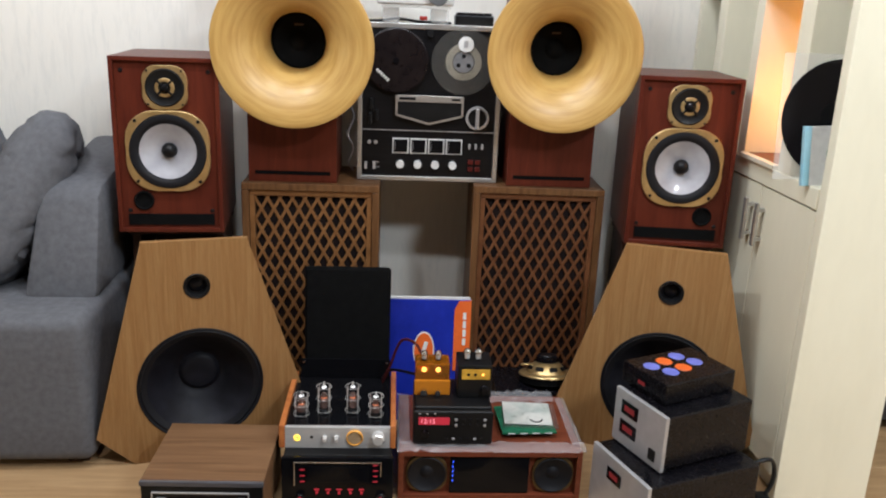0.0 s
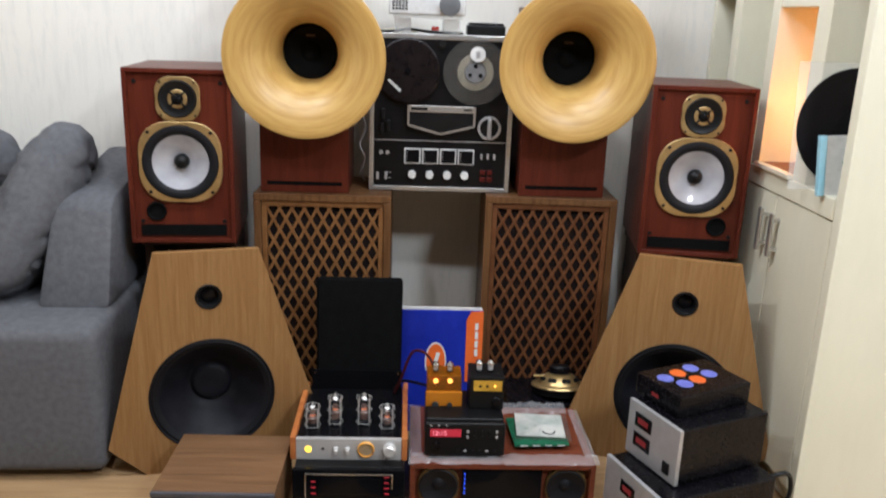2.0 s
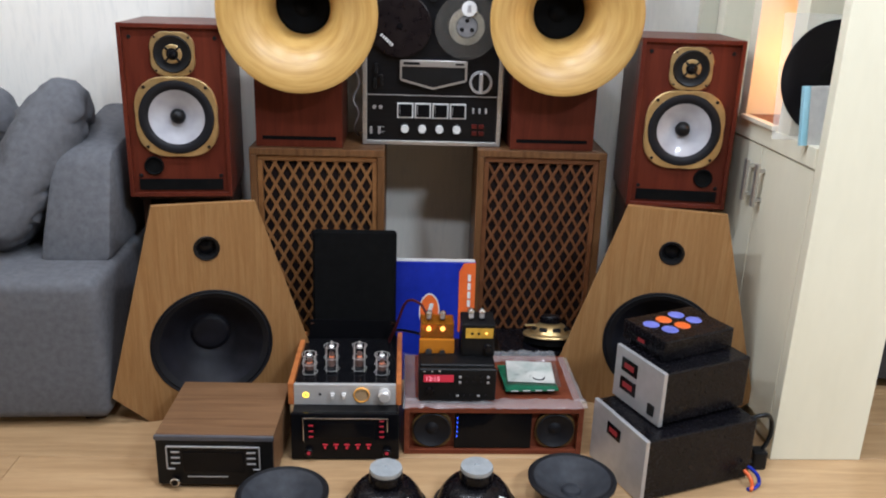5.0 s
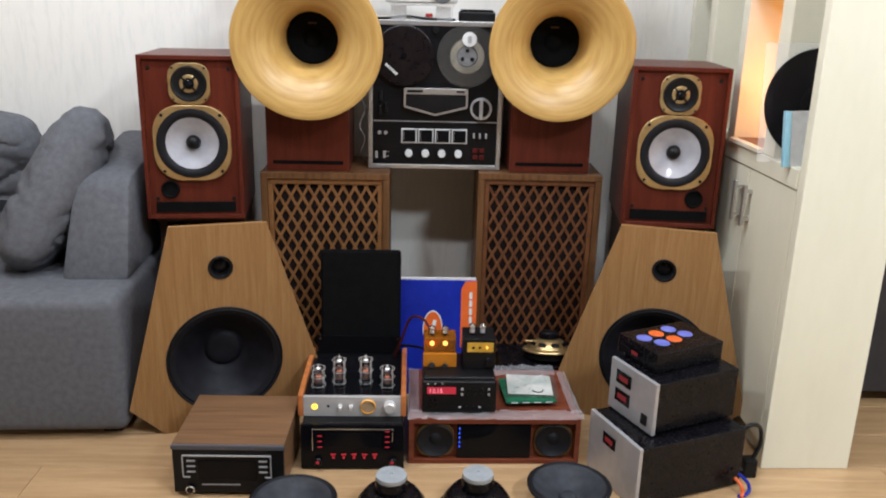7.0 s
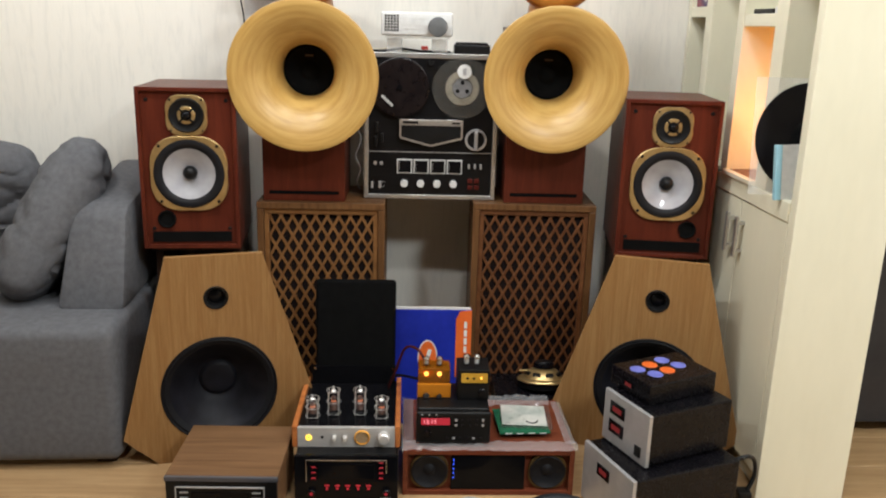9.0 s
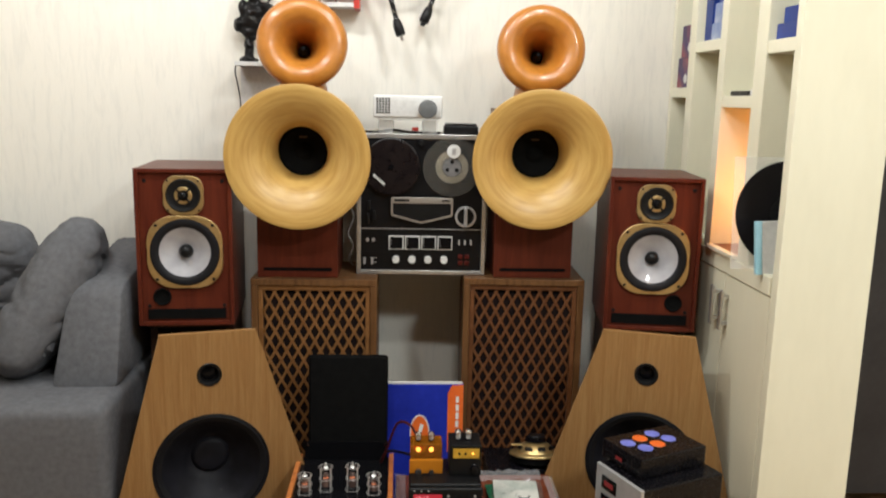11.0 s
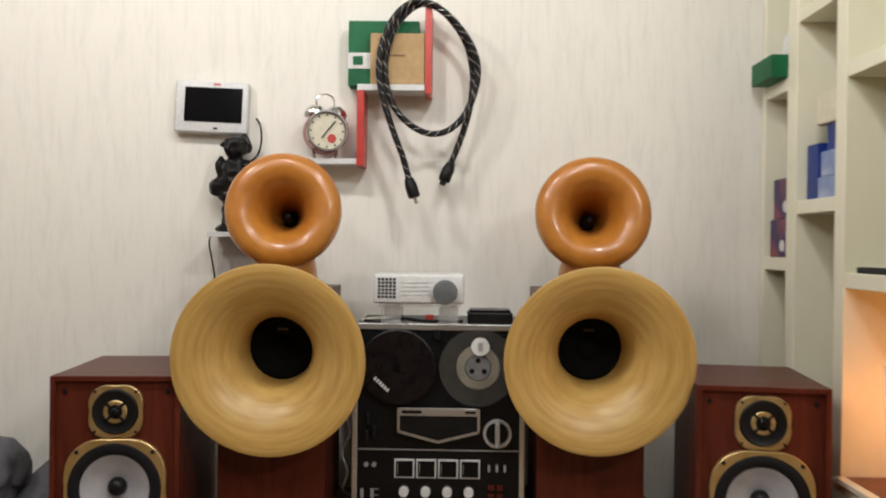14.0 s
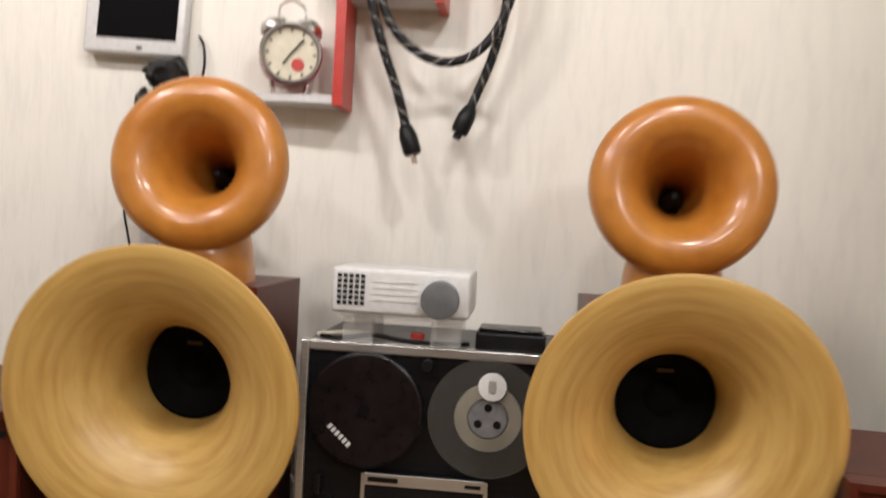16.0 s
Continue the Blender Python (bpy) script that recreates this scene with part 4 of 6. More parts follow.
def crumpled(x0, x1, y0, y1, z, seed, amp=0.006, drop=0.0):
    bm = bmesh.new()
    nx, ny = max(4, int((x1 - x0) / 0.012)), max(3, int((y1 - y0) / 0.010))
    g = [[None] * (ny + 1) for _ in range(nx + 1)]
    for i in range(nx + 1):
        for j in range(ny + 1):
            x, y = x0 + (x1 - x0) * i / nx, y0 + (y1 - y0) * j / ny
            w = abs(noise.noise(Vector((x * 38, y * 38, seed)))) * amp * 2 + abs(noise.noise(Vector((x * 110, y * 110, seed + 5)))) * amp
            ex = 0.006 * noise.noise(Vector((x * 30, seed, 0))) if j in (0, ny) else 0
            fall = max(0.0, 1 - (y - y0) / 0.016) if drop else 0.0
            g[i][j] = bm.verts.new((x, y + ex, z + 0.001 + w + drop * (1 - fall * fall)))
    for i in range(nx):
        for j in range(ny):
            bm.faces.new((g[i][j], g[i + 1][j], g[i + 1][j + 1], g[i][j + 1]))
    return bm


wrap = solo("plastic_wrap", joined(crumpled(X0 - 0.004, X1 + 0.008, Y0 - 0.006, Y0 + 0.036, H, 1, 0.005, 0.007), crumpled(X0 - 0.004, X0 + 0.03, Y0 + 0.036, Y1, H, 2, 0.004), crumpled(X1 - 0.022, X1 + 0.006, Y0 + 0.036, Y1 - 0.02, H, 3), crumpled(X0 + 0.05, X1 - 0.03, Y1 - 0.05, Y1, H, 4, 0.006, 0.010)), WRAP, ID, "crumpled clear plastic wrap on the centre speaker", "plastic wrap")

def lettered(text, size, place):
    """Raised characters that face -y, their lower left corner at place."""
    font = bpy.data.curves.new("text", "FONT")
    font.body, font.size, font.extrude = text, size, 0.0004
    holder = bpy.data.objects.new("text", font)
    bm = bmesh.new()
    bm.from_mesh(bpy.data.meshes.new_from_object(holder))
    bpy.data.objects.remove(holder)
    return turned(bm, Matrix.Translation(place) @ FRONT)


# car radio with two little tube preamps
rd = item("car_radio", pose(0.20, 1.90, H + 0.0115), "black car radio with a red display on the centre speaker", "radio")
RZ = H + 0.0115
RH, RY = 0.104, 1.882
wpart("body", box(0.097, 0.302, RY + 0.015, 2.07, RZ, RZ + RH, 0.006, 3), BLACK)
wpart("fascia", box(0.094, 0.305, RY, RY + 0.0148, RZ + 0.002, RZ + RH - 0.006, 0.006, 3), BLACK, label="black fascia with rows of small buttons")
wpart("display", box(0.108, 0.189, RY - 0.0025, RY - 0.0004, RZ + 0.060, RZ + 0.081, 0.0005), RED_SCREEN, label="red lit display")
wpart("digits", lettered("12:15", 0.018, (0.112, RY - 0.0030, RZ + 0.0645)), DIGITS, label="red glowing digits")
for k in range(5):
    for z in (0.056, 0.072):
        wpart("button", box(0.203 + k * 0.019, 0.210 + k * 0.019, RY - 0.004, RY - 0.0004, RZ + z, RZ + z + 0.007, 0.001), SILVER_PAINT if (k * 3 + int(z * 1000)) % 4 == 0 else DECKGREY)
for k in range(6):
    wpart("preset_button", box(0.178 + k * 0.019, 0.186 + k * 0.019, RY - 0.004, RY - 0.0004, RZ + 0.017, RZ + 0.022, 0.001), SILVER_PAINT if k % 3 == 1 else DECKGREY)
for k in range(3):
    wpart("mode_button", box(0.108 + k * 0.020, 0.113 + k * 0.020, RY - 0.003, RY - 0.0004, RZ + 0.090, RZ + 0.093), SILVER_PAINT)
wpart("knob", disc(0.125, RY - 0.0002, RZ + 0.034, 0.011, 0.012, 24), BLACK_METAL)


def valve(x, y, z, r, h, glow, parent, cage=False):
    v = wpart("valve", turned(lathe([(r, 0), (r, h * 0.72), (r * 0.9, h * 0.84), (r * 0.5, h * 0.93), (r * 0.16, h * 0.97), (r * 0.10, h), (0, h)], 20), Matrix.Translation((x, y, z))), GLASS, parent, "glass vacuum tube", True)
    v.visible_shadow = False
    wpart("plate", turned(lathe([(r * 0.55, h * 0.18), (r * 0.6, h * 0.2), (r * 0.6, h * 0.55), (r * 0.3, h * 0.62), (0, h * 0.62)], 14), Matrix.Translation((x, y, z))), SILVER_PAINT, v)
    wpart("heater", turned(lathe([(r * 0.3, h * 0.04), (r * 0.62, h * 0.06), (r * 0.62, h * 0.16), (0, h * 0.17)], 12), Matrix.Translation((x, y, z))), glow, v)
    wpart("getter", turned(lathe([(r * 0.93, h * 0.66), (r * 0.93, h * 0.73), (r * 0.82, h * 0.83), (r * 0.4, h * 0.915)], 18), Matrix.Translation((x, y, z))), CHROME, v)
    return v


PZ = RZ + 0.104
a = item("tube_preamp", pose(0.145, 1.99, PZ), "amber acrylic cube preamp with glowing tubes on the radio", "preamp", "tube preamps")
shell = wpart("case", box(0.098, 0.192, 1.975, 2.045, PZ + 0.002, PZ + 0.085, 0.004), AMBER, label="translucent amber case")
wpart("front_plate", box(0.0965, 0.1935, 1.964, 1.9748, PZ, PZ + 0.042, 0.002), AMBER_PLATE, label="amber front plate")
for x in (0.122, 0.160):
    valve(x, 2.0, PZ + 0.086, 0.010, 0.030, DECKGREY, a)
    wpart("lit_tube_base", disc(x, 1.9745, PZ + 0.071, 0.0065, 0.004, 20), FILAMENT, label="orange glowing tube base")
wpart("knob", disc(0.122, 1.964, PZ + 0.012, 0.010, 0.014, 20), CHROME, smooth=True)
wpart("knob", disc(0.160, 1.964, PZ + 0.010, 0.008, 0.012, 20), CHROME, smooth=True)
b = item("tube_preamp", pose(0.255, 1.98, PZ), "black cube preamp with a yellow label strip on the radio", "preamp", "tube preamps")
wpart("case", box(0.212, 0.304, 1.950, 2.045, PZ, PZ + 0.094, 0.003), BLACK, label="black case")
wpart("label_strip", box(0.222, 0.298, 1.9475, 1.9496, PZ + 0.055, PZ + 0.084, 0.0005), YELLOW, label="yellow label strip with three sockets")
for x in (0.240, 0.258):
    wpart("socket", disc(x, 1.9474, PZ + 0.069, 0.004, 0.001, 14), BLACK)
wpart("pilot_light", disc(0.279, 1.9474, PZ + 0.070, 0.003, 0.002, 14), FILAMENT)
wpart("knob", disc(0.284, 1.9496, PZ + 0.026, 0.009, 0.014, 28), BLACK_GLOSS, smooth=True)
wpart("knob_ring", ring_plate(0.0092, 0.0115, 1.945, 1.9492, (0.284, PZ + 0.026), 30), BLACK_METAL)
for x in (0.238, 0.268):
    valve(x, 1.985, PZ + 0.0945, 0.011, 0.036, DECKGREY, b)
solo("cable", tube([(0.125, 2.03, PZ + 0.07), (0.10, 2.08, PZ + 0.10), (0.06, 2.12, PZ + 0.09), (0.03, 2.14, 0.26), (0.01, 2.16, 0.20)], 0.004, 8), textured("dark_red_cable", (0.05, 0.006, 0.006), (0.08, 0.01, 0.01), size=30.0), ID, "dark red cable behind the tube preamp", "cable", smooth=True)
solo("cable", tube([(0.10, 2.05, PZ + 0.02), (0.07, 2.10, PZ + 0.005), (0.03, 2.16, PZ - 0.02), (0.0, 2.20, 0.18)], 0.004, 8), BLACK, ID, "black cable behind the tube preamp", "cable", smooth=True)

# circuit board with a disc case on it
pc = item("circuit_board", pose(0.42, 2.02, H + 0.0115), "green circuit board lying on the centre speaker", "circuit board")
wpart("board", turned(box(-0.075, 0.075, -0.085, 0.07, 0.004, 0.010, 0.001), pose(0.410, 2.02, H + 0.0115, 0, 0, 3)), GREEN_PCB)
for k in range(4):
    wpart("chip", turned(box(-0.06 + k * 0.034, -0.04 + k * 0.034, -0.0868, -0.0855, 0.0055, 0.0085), pose(0.410, 2.02, H + 0.0115, 0, 0, 3)), PAPER)
cd = item("disc_case", pose(0.43, 2.04, H + 0.0220), "clear disc case with white paper inlay on the circuit board", "disc case")
wpart("case", turned(box(-0.074, 0.080, -0.078, 0.068, 0, 0.004, 0.001), pose(0.424, 2.035, H + 0.0220, 0, 0, -4)), SMOKE)
wpart("inlay", turned(box(-0.070, 0.064, -0.066, 0.064, 0.0043, 0.0055), pose(0.424, 2.035, H + 0.0220, 0, 0, -4)), textured("printed_inlay", (0.50, 0.55, 0.50), (0.76, 0.76, 0.70), size=12.0, rough=0.3, stops=(0.40, 0.58), coat=0.6), label="white paper inlay with a dark curved print")
wpart("print", tube([(0.441 + 0.017 * math.cos(radians(q)), 2.000 + 0.020 * math.sin(radians(q)), H + 0.0282) for q in range(195, 350, 22)], 0.0022, 6), DECKGREY, label="dark curved mark")

# bare driver on a black box behind
bx = item("storage_box", pose(0.52, 2.30, 0), "low black box behind the centre speaker", "box")
wpart("body", box(0.36, 0.62, 2.215, 2.40, 0, 0.132, 0.004), BLACK)
wpart("lid", box(0.357, 0.623, 2.212, 2.403, 0.1322, 0.144, 0.003), BLACK_METAL)
DM = pose(0.524, 2.30, 0.1655, -13, 0, 0)
dv = item("bare_driver", pose(0.524, 2.30, 0.1445), "bare speaker driver with a gold basket lying face down", "speaker driver")
wpart("rim", turned(lathe([(0.050, 0.0), (0.086, 0.0), (0.088, 0.003), (0.086, 0.007), (0.066, 0.010), (0.058, 0.010)], 48), DM), GOLD, smooth=True)
wpart("basket", turned(lathe([(0.064, 0.010), (0.061, 0.016), (0.046, 0.034), (0.036, 0.040), (0.0, 0.041)], 48), DM), GOLD, label="pressed gold basket with dark windows", smooth=True)
for k in range(8):
    wpart("basket_window", turned(box(-0.013, 0.013, -0.0012, 0.0006, -0.0065, 0.0065, 0.0035, 3), DM @ pose(0, 0, 0, 0, 0, k * 45 + 12) @ pose(0, -0.0545, 0.0245, -40, 0, 0)), BLACK, dv)
wpart("magnet", turned(lathe([(0, 0.060), (0.031, 0.060), (0.034, 0.057), (0.034, 0.042), (0.0, 0.0415)], 40), DM), BLACK_METAL, smooth=True)
wpart("magnet_plate", turned(lathe([(0.0, 0.0635), (0.027, 0.0635), (0.029, 0.0605), (0.0, 0.0605)], 36), DM), DECKGREY)
wpart("terminal", turned(box(-0.082, -0.040, -0.008, 0.006, 0.030, 0.034, 0.001), DM), GOLD)
wpart("gasket", turned(lathe([(0.050, -0.0225), (0.080, -0.0225), (0.084, -0.001), (0.050, -0.001)], 40, True), DM @ pose(0, 0.004, 0)), BLACK_MATT, label="dark paper gasket")

# stereo unit with red buttons, and the tube amplifier on it
du = item("car_stereo_unit", pose(-0.10, 1.83, 0), "black stereo unit with glowing red buttons on the floor", "stereo")
X0, X1, Y0 = -0.244, 0.045, 1.832
wpart("case", box(X0 + 0.004, X1 - 0.004, Y0 + 0.012, 2.16, 0, 0.142, 0.004), BLACK)
wpart("fascia", box(X0, X1, Y0, Y0 + 0.0118, 0.003, 0.142, 0.003), BLACK_GLOSS)
wpart("bezel", joined(*[box(a, b, Y0 - 0.004, Y0 - 0.0004, c, d, 0.001) for a, b, c, d in ((-0.212, 0.014, 0.128, 0.131), (-0.212, -0.209, 0.062, 0.127), (0.011, 0.014, 0.090, 0.127))]), CHROME, label="thin chrome bezel line")
wpart("screen", box(-0.178, -0.020, Y0 - 0.003, Y0 - 0.0004, 0.070, 0.118, 0.001), BLACK_GLOSS)
for k in range(5):
    wpart("button", joined(box(-0.160 + k * 0.029, -0.146 + k * 0.029, Y0 - 0.003, Y0 - 0.0004, 0.048, 0.052, 0.0005), box(-0.156 + k * 0.029, -0.150 + k * 0.029, Y0 - 0.003, Y0 - 0.0004, 0.037, 0.044, 0.0005)), RED_GLOW, label="glowing red button")
for k in range(3):
    wpart("side_button", box(-0.196, -0.184, Y0 - 0.003, Y0 - 0.0004, 0.072 + k * 0.017, 0.075 + k * 0.017), RED_FAINT, label="small red light")
for k in range(4):
    wpart("side_button", box(-0.008, 0.004, Y0 - 0.003, Y0 - 0.0004, 0.072 + k * 0.016, 0.075 + k * 0.016), RED_FAINT, label="small red light")
for x in (-0.196, 0.012):
    kb = wpart("knob", disc(x, Y0, 0.030, 0.011, 0.012, 26), BLACK_METAL)
    wpart("knob_ring", ring_plate(0.0085, 0.0115, Y0 - 0.0135, Y0 - 0.0115, (x, 0.030), 28), BLACK_METAL, kb)
    wpart("knob_light", disc(x, Y0 - 0.0122, 0.030, 0.005, 0.001, 16), RED_FAINT, kb)

FACEPLATE = textured("brushed_silver_plate", (0.56, 0.55, 0.54), (0.68, 0.67, 0.66), (0.3, 1, 14), 12.0, 5.0, 0.36, 0.35, 0.03, 60.0)
METER_AMBER = material("amber_meter", (0.75, 0.36, 0.05), 0.25)
ta = item("tube_amplifier", pose(-0.10, 1.88, 0.1425), "tube amplifier with orange wooden sides and silver faceplate", "amplifier")
Z = 0.1425
for x0, x1 in ((-0.255, -0.240), (0.0345, 0.0495)):
    wpart("side_panel", box(x0, x1, 1.878, 2.215, Z, Z + 0.066, 0.003), ORANGEWOOD, label="orange lacquered wooden side")
wpart("chassis", box(-0.2395, 0.0340, 1.893, 2.21, Z, Z + 0.050, 0.002), BLACK)
wpart("top_plate", box(-0.2395, 0.0340, 1.893, 2.21, Z + 0.0502, Z + 0.054, 0.001), BLACK_GLOSS, label="glossy black top plate")
wpart("faceplate", box(-0.2395, 0.0340, 1.880, 1.8928, Z, Z + 0.060, 0.001), FACEPLATE, label="brushed silver faceplate")
wpart("power_ring", ring_plate(0.004, 0.009, 1.8775, 1.8796, (-0.208, Z + 0.030), 28), YELLOW_GLOW, label="glowing yellow power ring")
wpart("jack", disc(-0.170, 1.8797, Z + 0.032, 0.004, 0.001, 16), BLACK)
for x in (-0.136, -0.106):
    wpart("toggle", joined(box(x - 0.006, x + 0.006, 1.872, 1.8797, Z + 0.028, Z + 0.038, 0.002), box(x - 0.004, x + 0.004, 1.866, 1.872, Z + 0.024, Z + 0.034, 0.001)), BRIGHT)
kn = wpart("meter_ring", ring_plate(0.0195, 0.0222, 1.873, 1.8797, (-0.058, Z + 0.032), 40), METER_AMBER, label="round silver window with an amber ring")
wpart("meter_window", disc(-0.058, 1.8797, Z + 0.032, 0.0188, 0.002, 40), textured("tinted_window", (0.50, 0.36, 0.20), (0.62, 0.50, 0.34), size=40.0, rough=0.25, metal=0.3), kn)
wpart("volume_knob", facing([(0, 0.022), (0.013, 0.022), (0.016, 0.019), (0.017, 0.0)], (0.003, 1.8797, Z + 0.034), 36), BRIGHT, smooth=True)


def caged_valve(x, y, r, h):
    z = Z + 0.0545
    base = wpart("socket", turned(lathe([(r * 0.95, 0), (r * 0.95, h * 0.10), (r * 0.8, h * 0.12), (0, h * 0.12)], 24), pose(x, y, z)), DECKGREY, label="chrome tube socket with glass tube in a wire cage", smooth=True)
    root = ROOT[0].matrix_basis.inverted()
    g = part("glass_tube", turned(lathe([(r * 0.8, h * 0.125), (r * 0.8, h * 0.62), (r * 0.72, h * 0.74), (r * 0.4, h * 0.84), (r * 0.12, h * 0.88), (0, h * 0.93)], 22), root @ pose(x, y, z)), GLASS, base, smooth=True)
    g.visible_shadow = False
    part("tube_plate", turned(lathe([(r * 0.5, h * 0.15), (r * 0.60, h * 0.17), (r * 0.60, h * 0.42), (r * 0.36, h * 0.45), (r * 0.36, h * 0.62), (0, h * 0.64)], 16), root @ pose(x, y, z)), textured("tube_plate_grey", (0.15, 0.085, 0.07), (0.30, 0.20, 0.17), size=40.0, rough=0.4, metal=0.5), base)
    part("heater_glow", turned(lathe([(r * 0.40, h * 0.46), (r * 0.40, h * 0.49), (r * 0.3, h * 0.50)], 10), root @ pose(x, y, z)), DIM_GLOW, base)
    part("getter", turned(lathe([(r * 0.50, h * 0.80), (r * 0.36, h * 0.832), (r * 0.2, h * 0.85)], 20), root @ pose(x, y, z)), BRIGHT, base, smooth=True)
    for k in range(4):
        c, s = math.cos(radians(k * 90 + 45)), math.sin(radians(k * 90 + 45))
        part("cage_rod", turned(lathe([(0.0010, 0), (0.0010, h * 0.83), (0, h * 0.85)], 6), root @ pose(x + r * 1.25 * c, y + r * 1.25 * s, z)), BRIGHT, base)
    part("tip", turned(lathe([(r * 0.14, h * 0.86), (r * 0.10, h * 0.97), (0, h)], 8), root @ pose(x, y, z)), BRIGHT, base)
    for q in (0.06, 0.44, 0.82):
        part("cage_ring", turned(lathe([(r * 1.21, h * q), (r * 1.29, h * q), (r * 1.29, h * q + 0.0011), (r * 1.21, h * q + 0.0011)], 28, True), root @ pose(x, y, z)), BRIGHT, base)


for x, y, r, h in ((-0.205, 1.960, 0.0165, 0.070), (-0.146, 1.978, 0.0160, 0.091), (-0.069, 1.980, 0.0160, 0.092), (-0.006, 1.960, 0.0165, 0.070)):
    caged_valve(x, y, r, h)
cv = item("dust_cover", pose(-0.11, 2.19, Z + 0.0545), "clear smoked acrylic cover behind the tubes", "cover")
wpart("sheet", box(-0.232, 0.030, 2.190, 2.196, Z + 0.0545, Z + 0.115, 0.001), BLACK_GLOSS)
for x in (-0.222, 0.020):
    wpart("bolt", disc(x, 2.1898, Z + 0.105, 0.004, 0.003, 12), CHROME)

# black cloth panel and blue folder behind the amplifier
bp = item("grille_panel", pose(-0.10, 2.235, 0, -5, 0, 0), "black cloth speaker grille leaning on a lattice speaker", "speaker grille")
part("frame", box(-0.128, 0.128, 0.0, 0.022, 0.0, 0.515, 0.012, 3), BLACK_MATT, bp, smooth=True)
part("cloth", box(-0.120, 0.120, -0.003, -0.0002, 0.01, 0.507, 0.001), BLACK_MATT, bp)
bf = item("folder", pose(0.148, 2.30, 0, -4, 0, 0), "blue cardboard folder with an orange strip leaning between speakers", "folder")
part("cover", box(-0.130, 0.130, 0.0, 0.020, 0.0, 0.3995, 0.002), BLUE, bf)
part("pages", box(-0.128, 0.126, 0.0035, 0.0165, 0.4002, 0.406), PAPER, bf)
strip = prism([(0.078, 0.370), (0.092, 0.397), (0.1295, 0.3995), (0.1295, 0.17), (0.078, 0.17)], -0.003, -0.0003)
st_ = part("orange_strip", strip, ORANGE, bf, "orange strip with pale bars of lettering")
part("lettering", joined(*[box(0.105, 0.115, -0.0045, -0.0032, 0.255 + k * 0.028, 0.277 + k * 0.028) for k in range(4)]), PAPER, st_)
em = bmesh.new()
bmesh.ops.create_circle(em, cap_ends=True, segments=40, radius=1.0)
ob_em = part("emblem", turned(em, Matrix.Translation((-0.014, -0.0010, 0.235)) @ FRONT @ Matrix.Diagonal((0.033, 0.062, 1, 1))), PAPER, bf, "orange oval mark with a white edge")
em = bmesh.new()
bmesh.ops.create_circle(em, cap_ends=True, segments=40, radius=1.0)
part("emblem_face", turned(em, Matrix.Translation((-0.014, -0.0024, 0.235)) @ FRONT @ Matrix.Diagonal((0.029, 0.057, 1, 1))), ORANGE, ob_em)
part("lettering", turned(box(-0.03, 0.03, -0.0036, -0.0028, -0.006, 0.006), pose(-0.014, 0, 0.235, 0, -75, 0)), PAPER, ob_em)

# wood-topped receiver
rc = item("receiver", pose(-0.415, 1.70, 0, 0, 0, -1), "old receiver with woodgrain top and black front on the floor", "receiver")
part("case", box(-0.145, 0.145, 0.016, 0.285, 0.012, 0.144, 0.003), TOPWOOD, rc)
part("top_cover", box(-0.147, 0.147, 0.010, 0.287, 0.1442, 0.152, 0.002), TOPWOOD, rc)
part("front_lip", box(-0.148, 0.148, 0.0, 0.0098, 0.139, 0.152, 0.002), textured("blue_grey_metal", (0.075, 0.078, 0.095), (0.12, 0.124, 0.145), (1, 9, 9), 14.0, 3.0, 0.4, 0.3, 0.05, 90.0), rc, "blue-grey metal front lip")
part("fascia", box(-0.145, 0.145, 0.002, 0.0155, 0.012, 0.1385, 0.002), BLACK, rc)
part("bezel", joined(*[box(a, b, -0.003, 0.0018, c, d, 0.001) for a, b, c, d in ((-0.118, 0.112, 0.121, 0.125), (-0.120, -0.117, 0.060, 0.123), (0.110, 0.113, 0.060, 0.123), (-0.118, -0.100, 0.058, 0.061), (0.095, 0.112, 0.058, 0.061))]), SILVER_PAINT, rc, "pale rounded bezel line")
part("screen", box(-0.08, 0.072, -0.001, 0.0018, 0.050, 0.108, 0.001), BLACK_GLOSS, rc)
for x in (-0.108, 0.080):
    for z in (0.074, 0.090, 0.106):
        part("button", box(x, x + 0.022, -0.003, 0.0018, z, z + 0.003, 0.0005), SILVER_PAINT, rc)
part("slot_line", box(-0.07, 0.03, -0.001, 0.0018, 0.036, 0.038), SILVER_PAINT, rc)
for x in (-0.10, 0.10):
    kb = part("knob", disc(x, 0.002, 0.026, 0.011, 0.013, 24), BLACK_METAL, rc)
    part("knob_ring", ring_plate(0.009, 0.012, -0.0125, -0.0105, (x, 0.026), 26), CHROME, kb)
for x in (-0.12, 0.12):
    for y in (0.04, 0.25):
        part("foot", box(x - 0.012, x + 0.012, y - 0.012, y + 0.012, 0, 0.0118, 0.002), BLACK, rc)


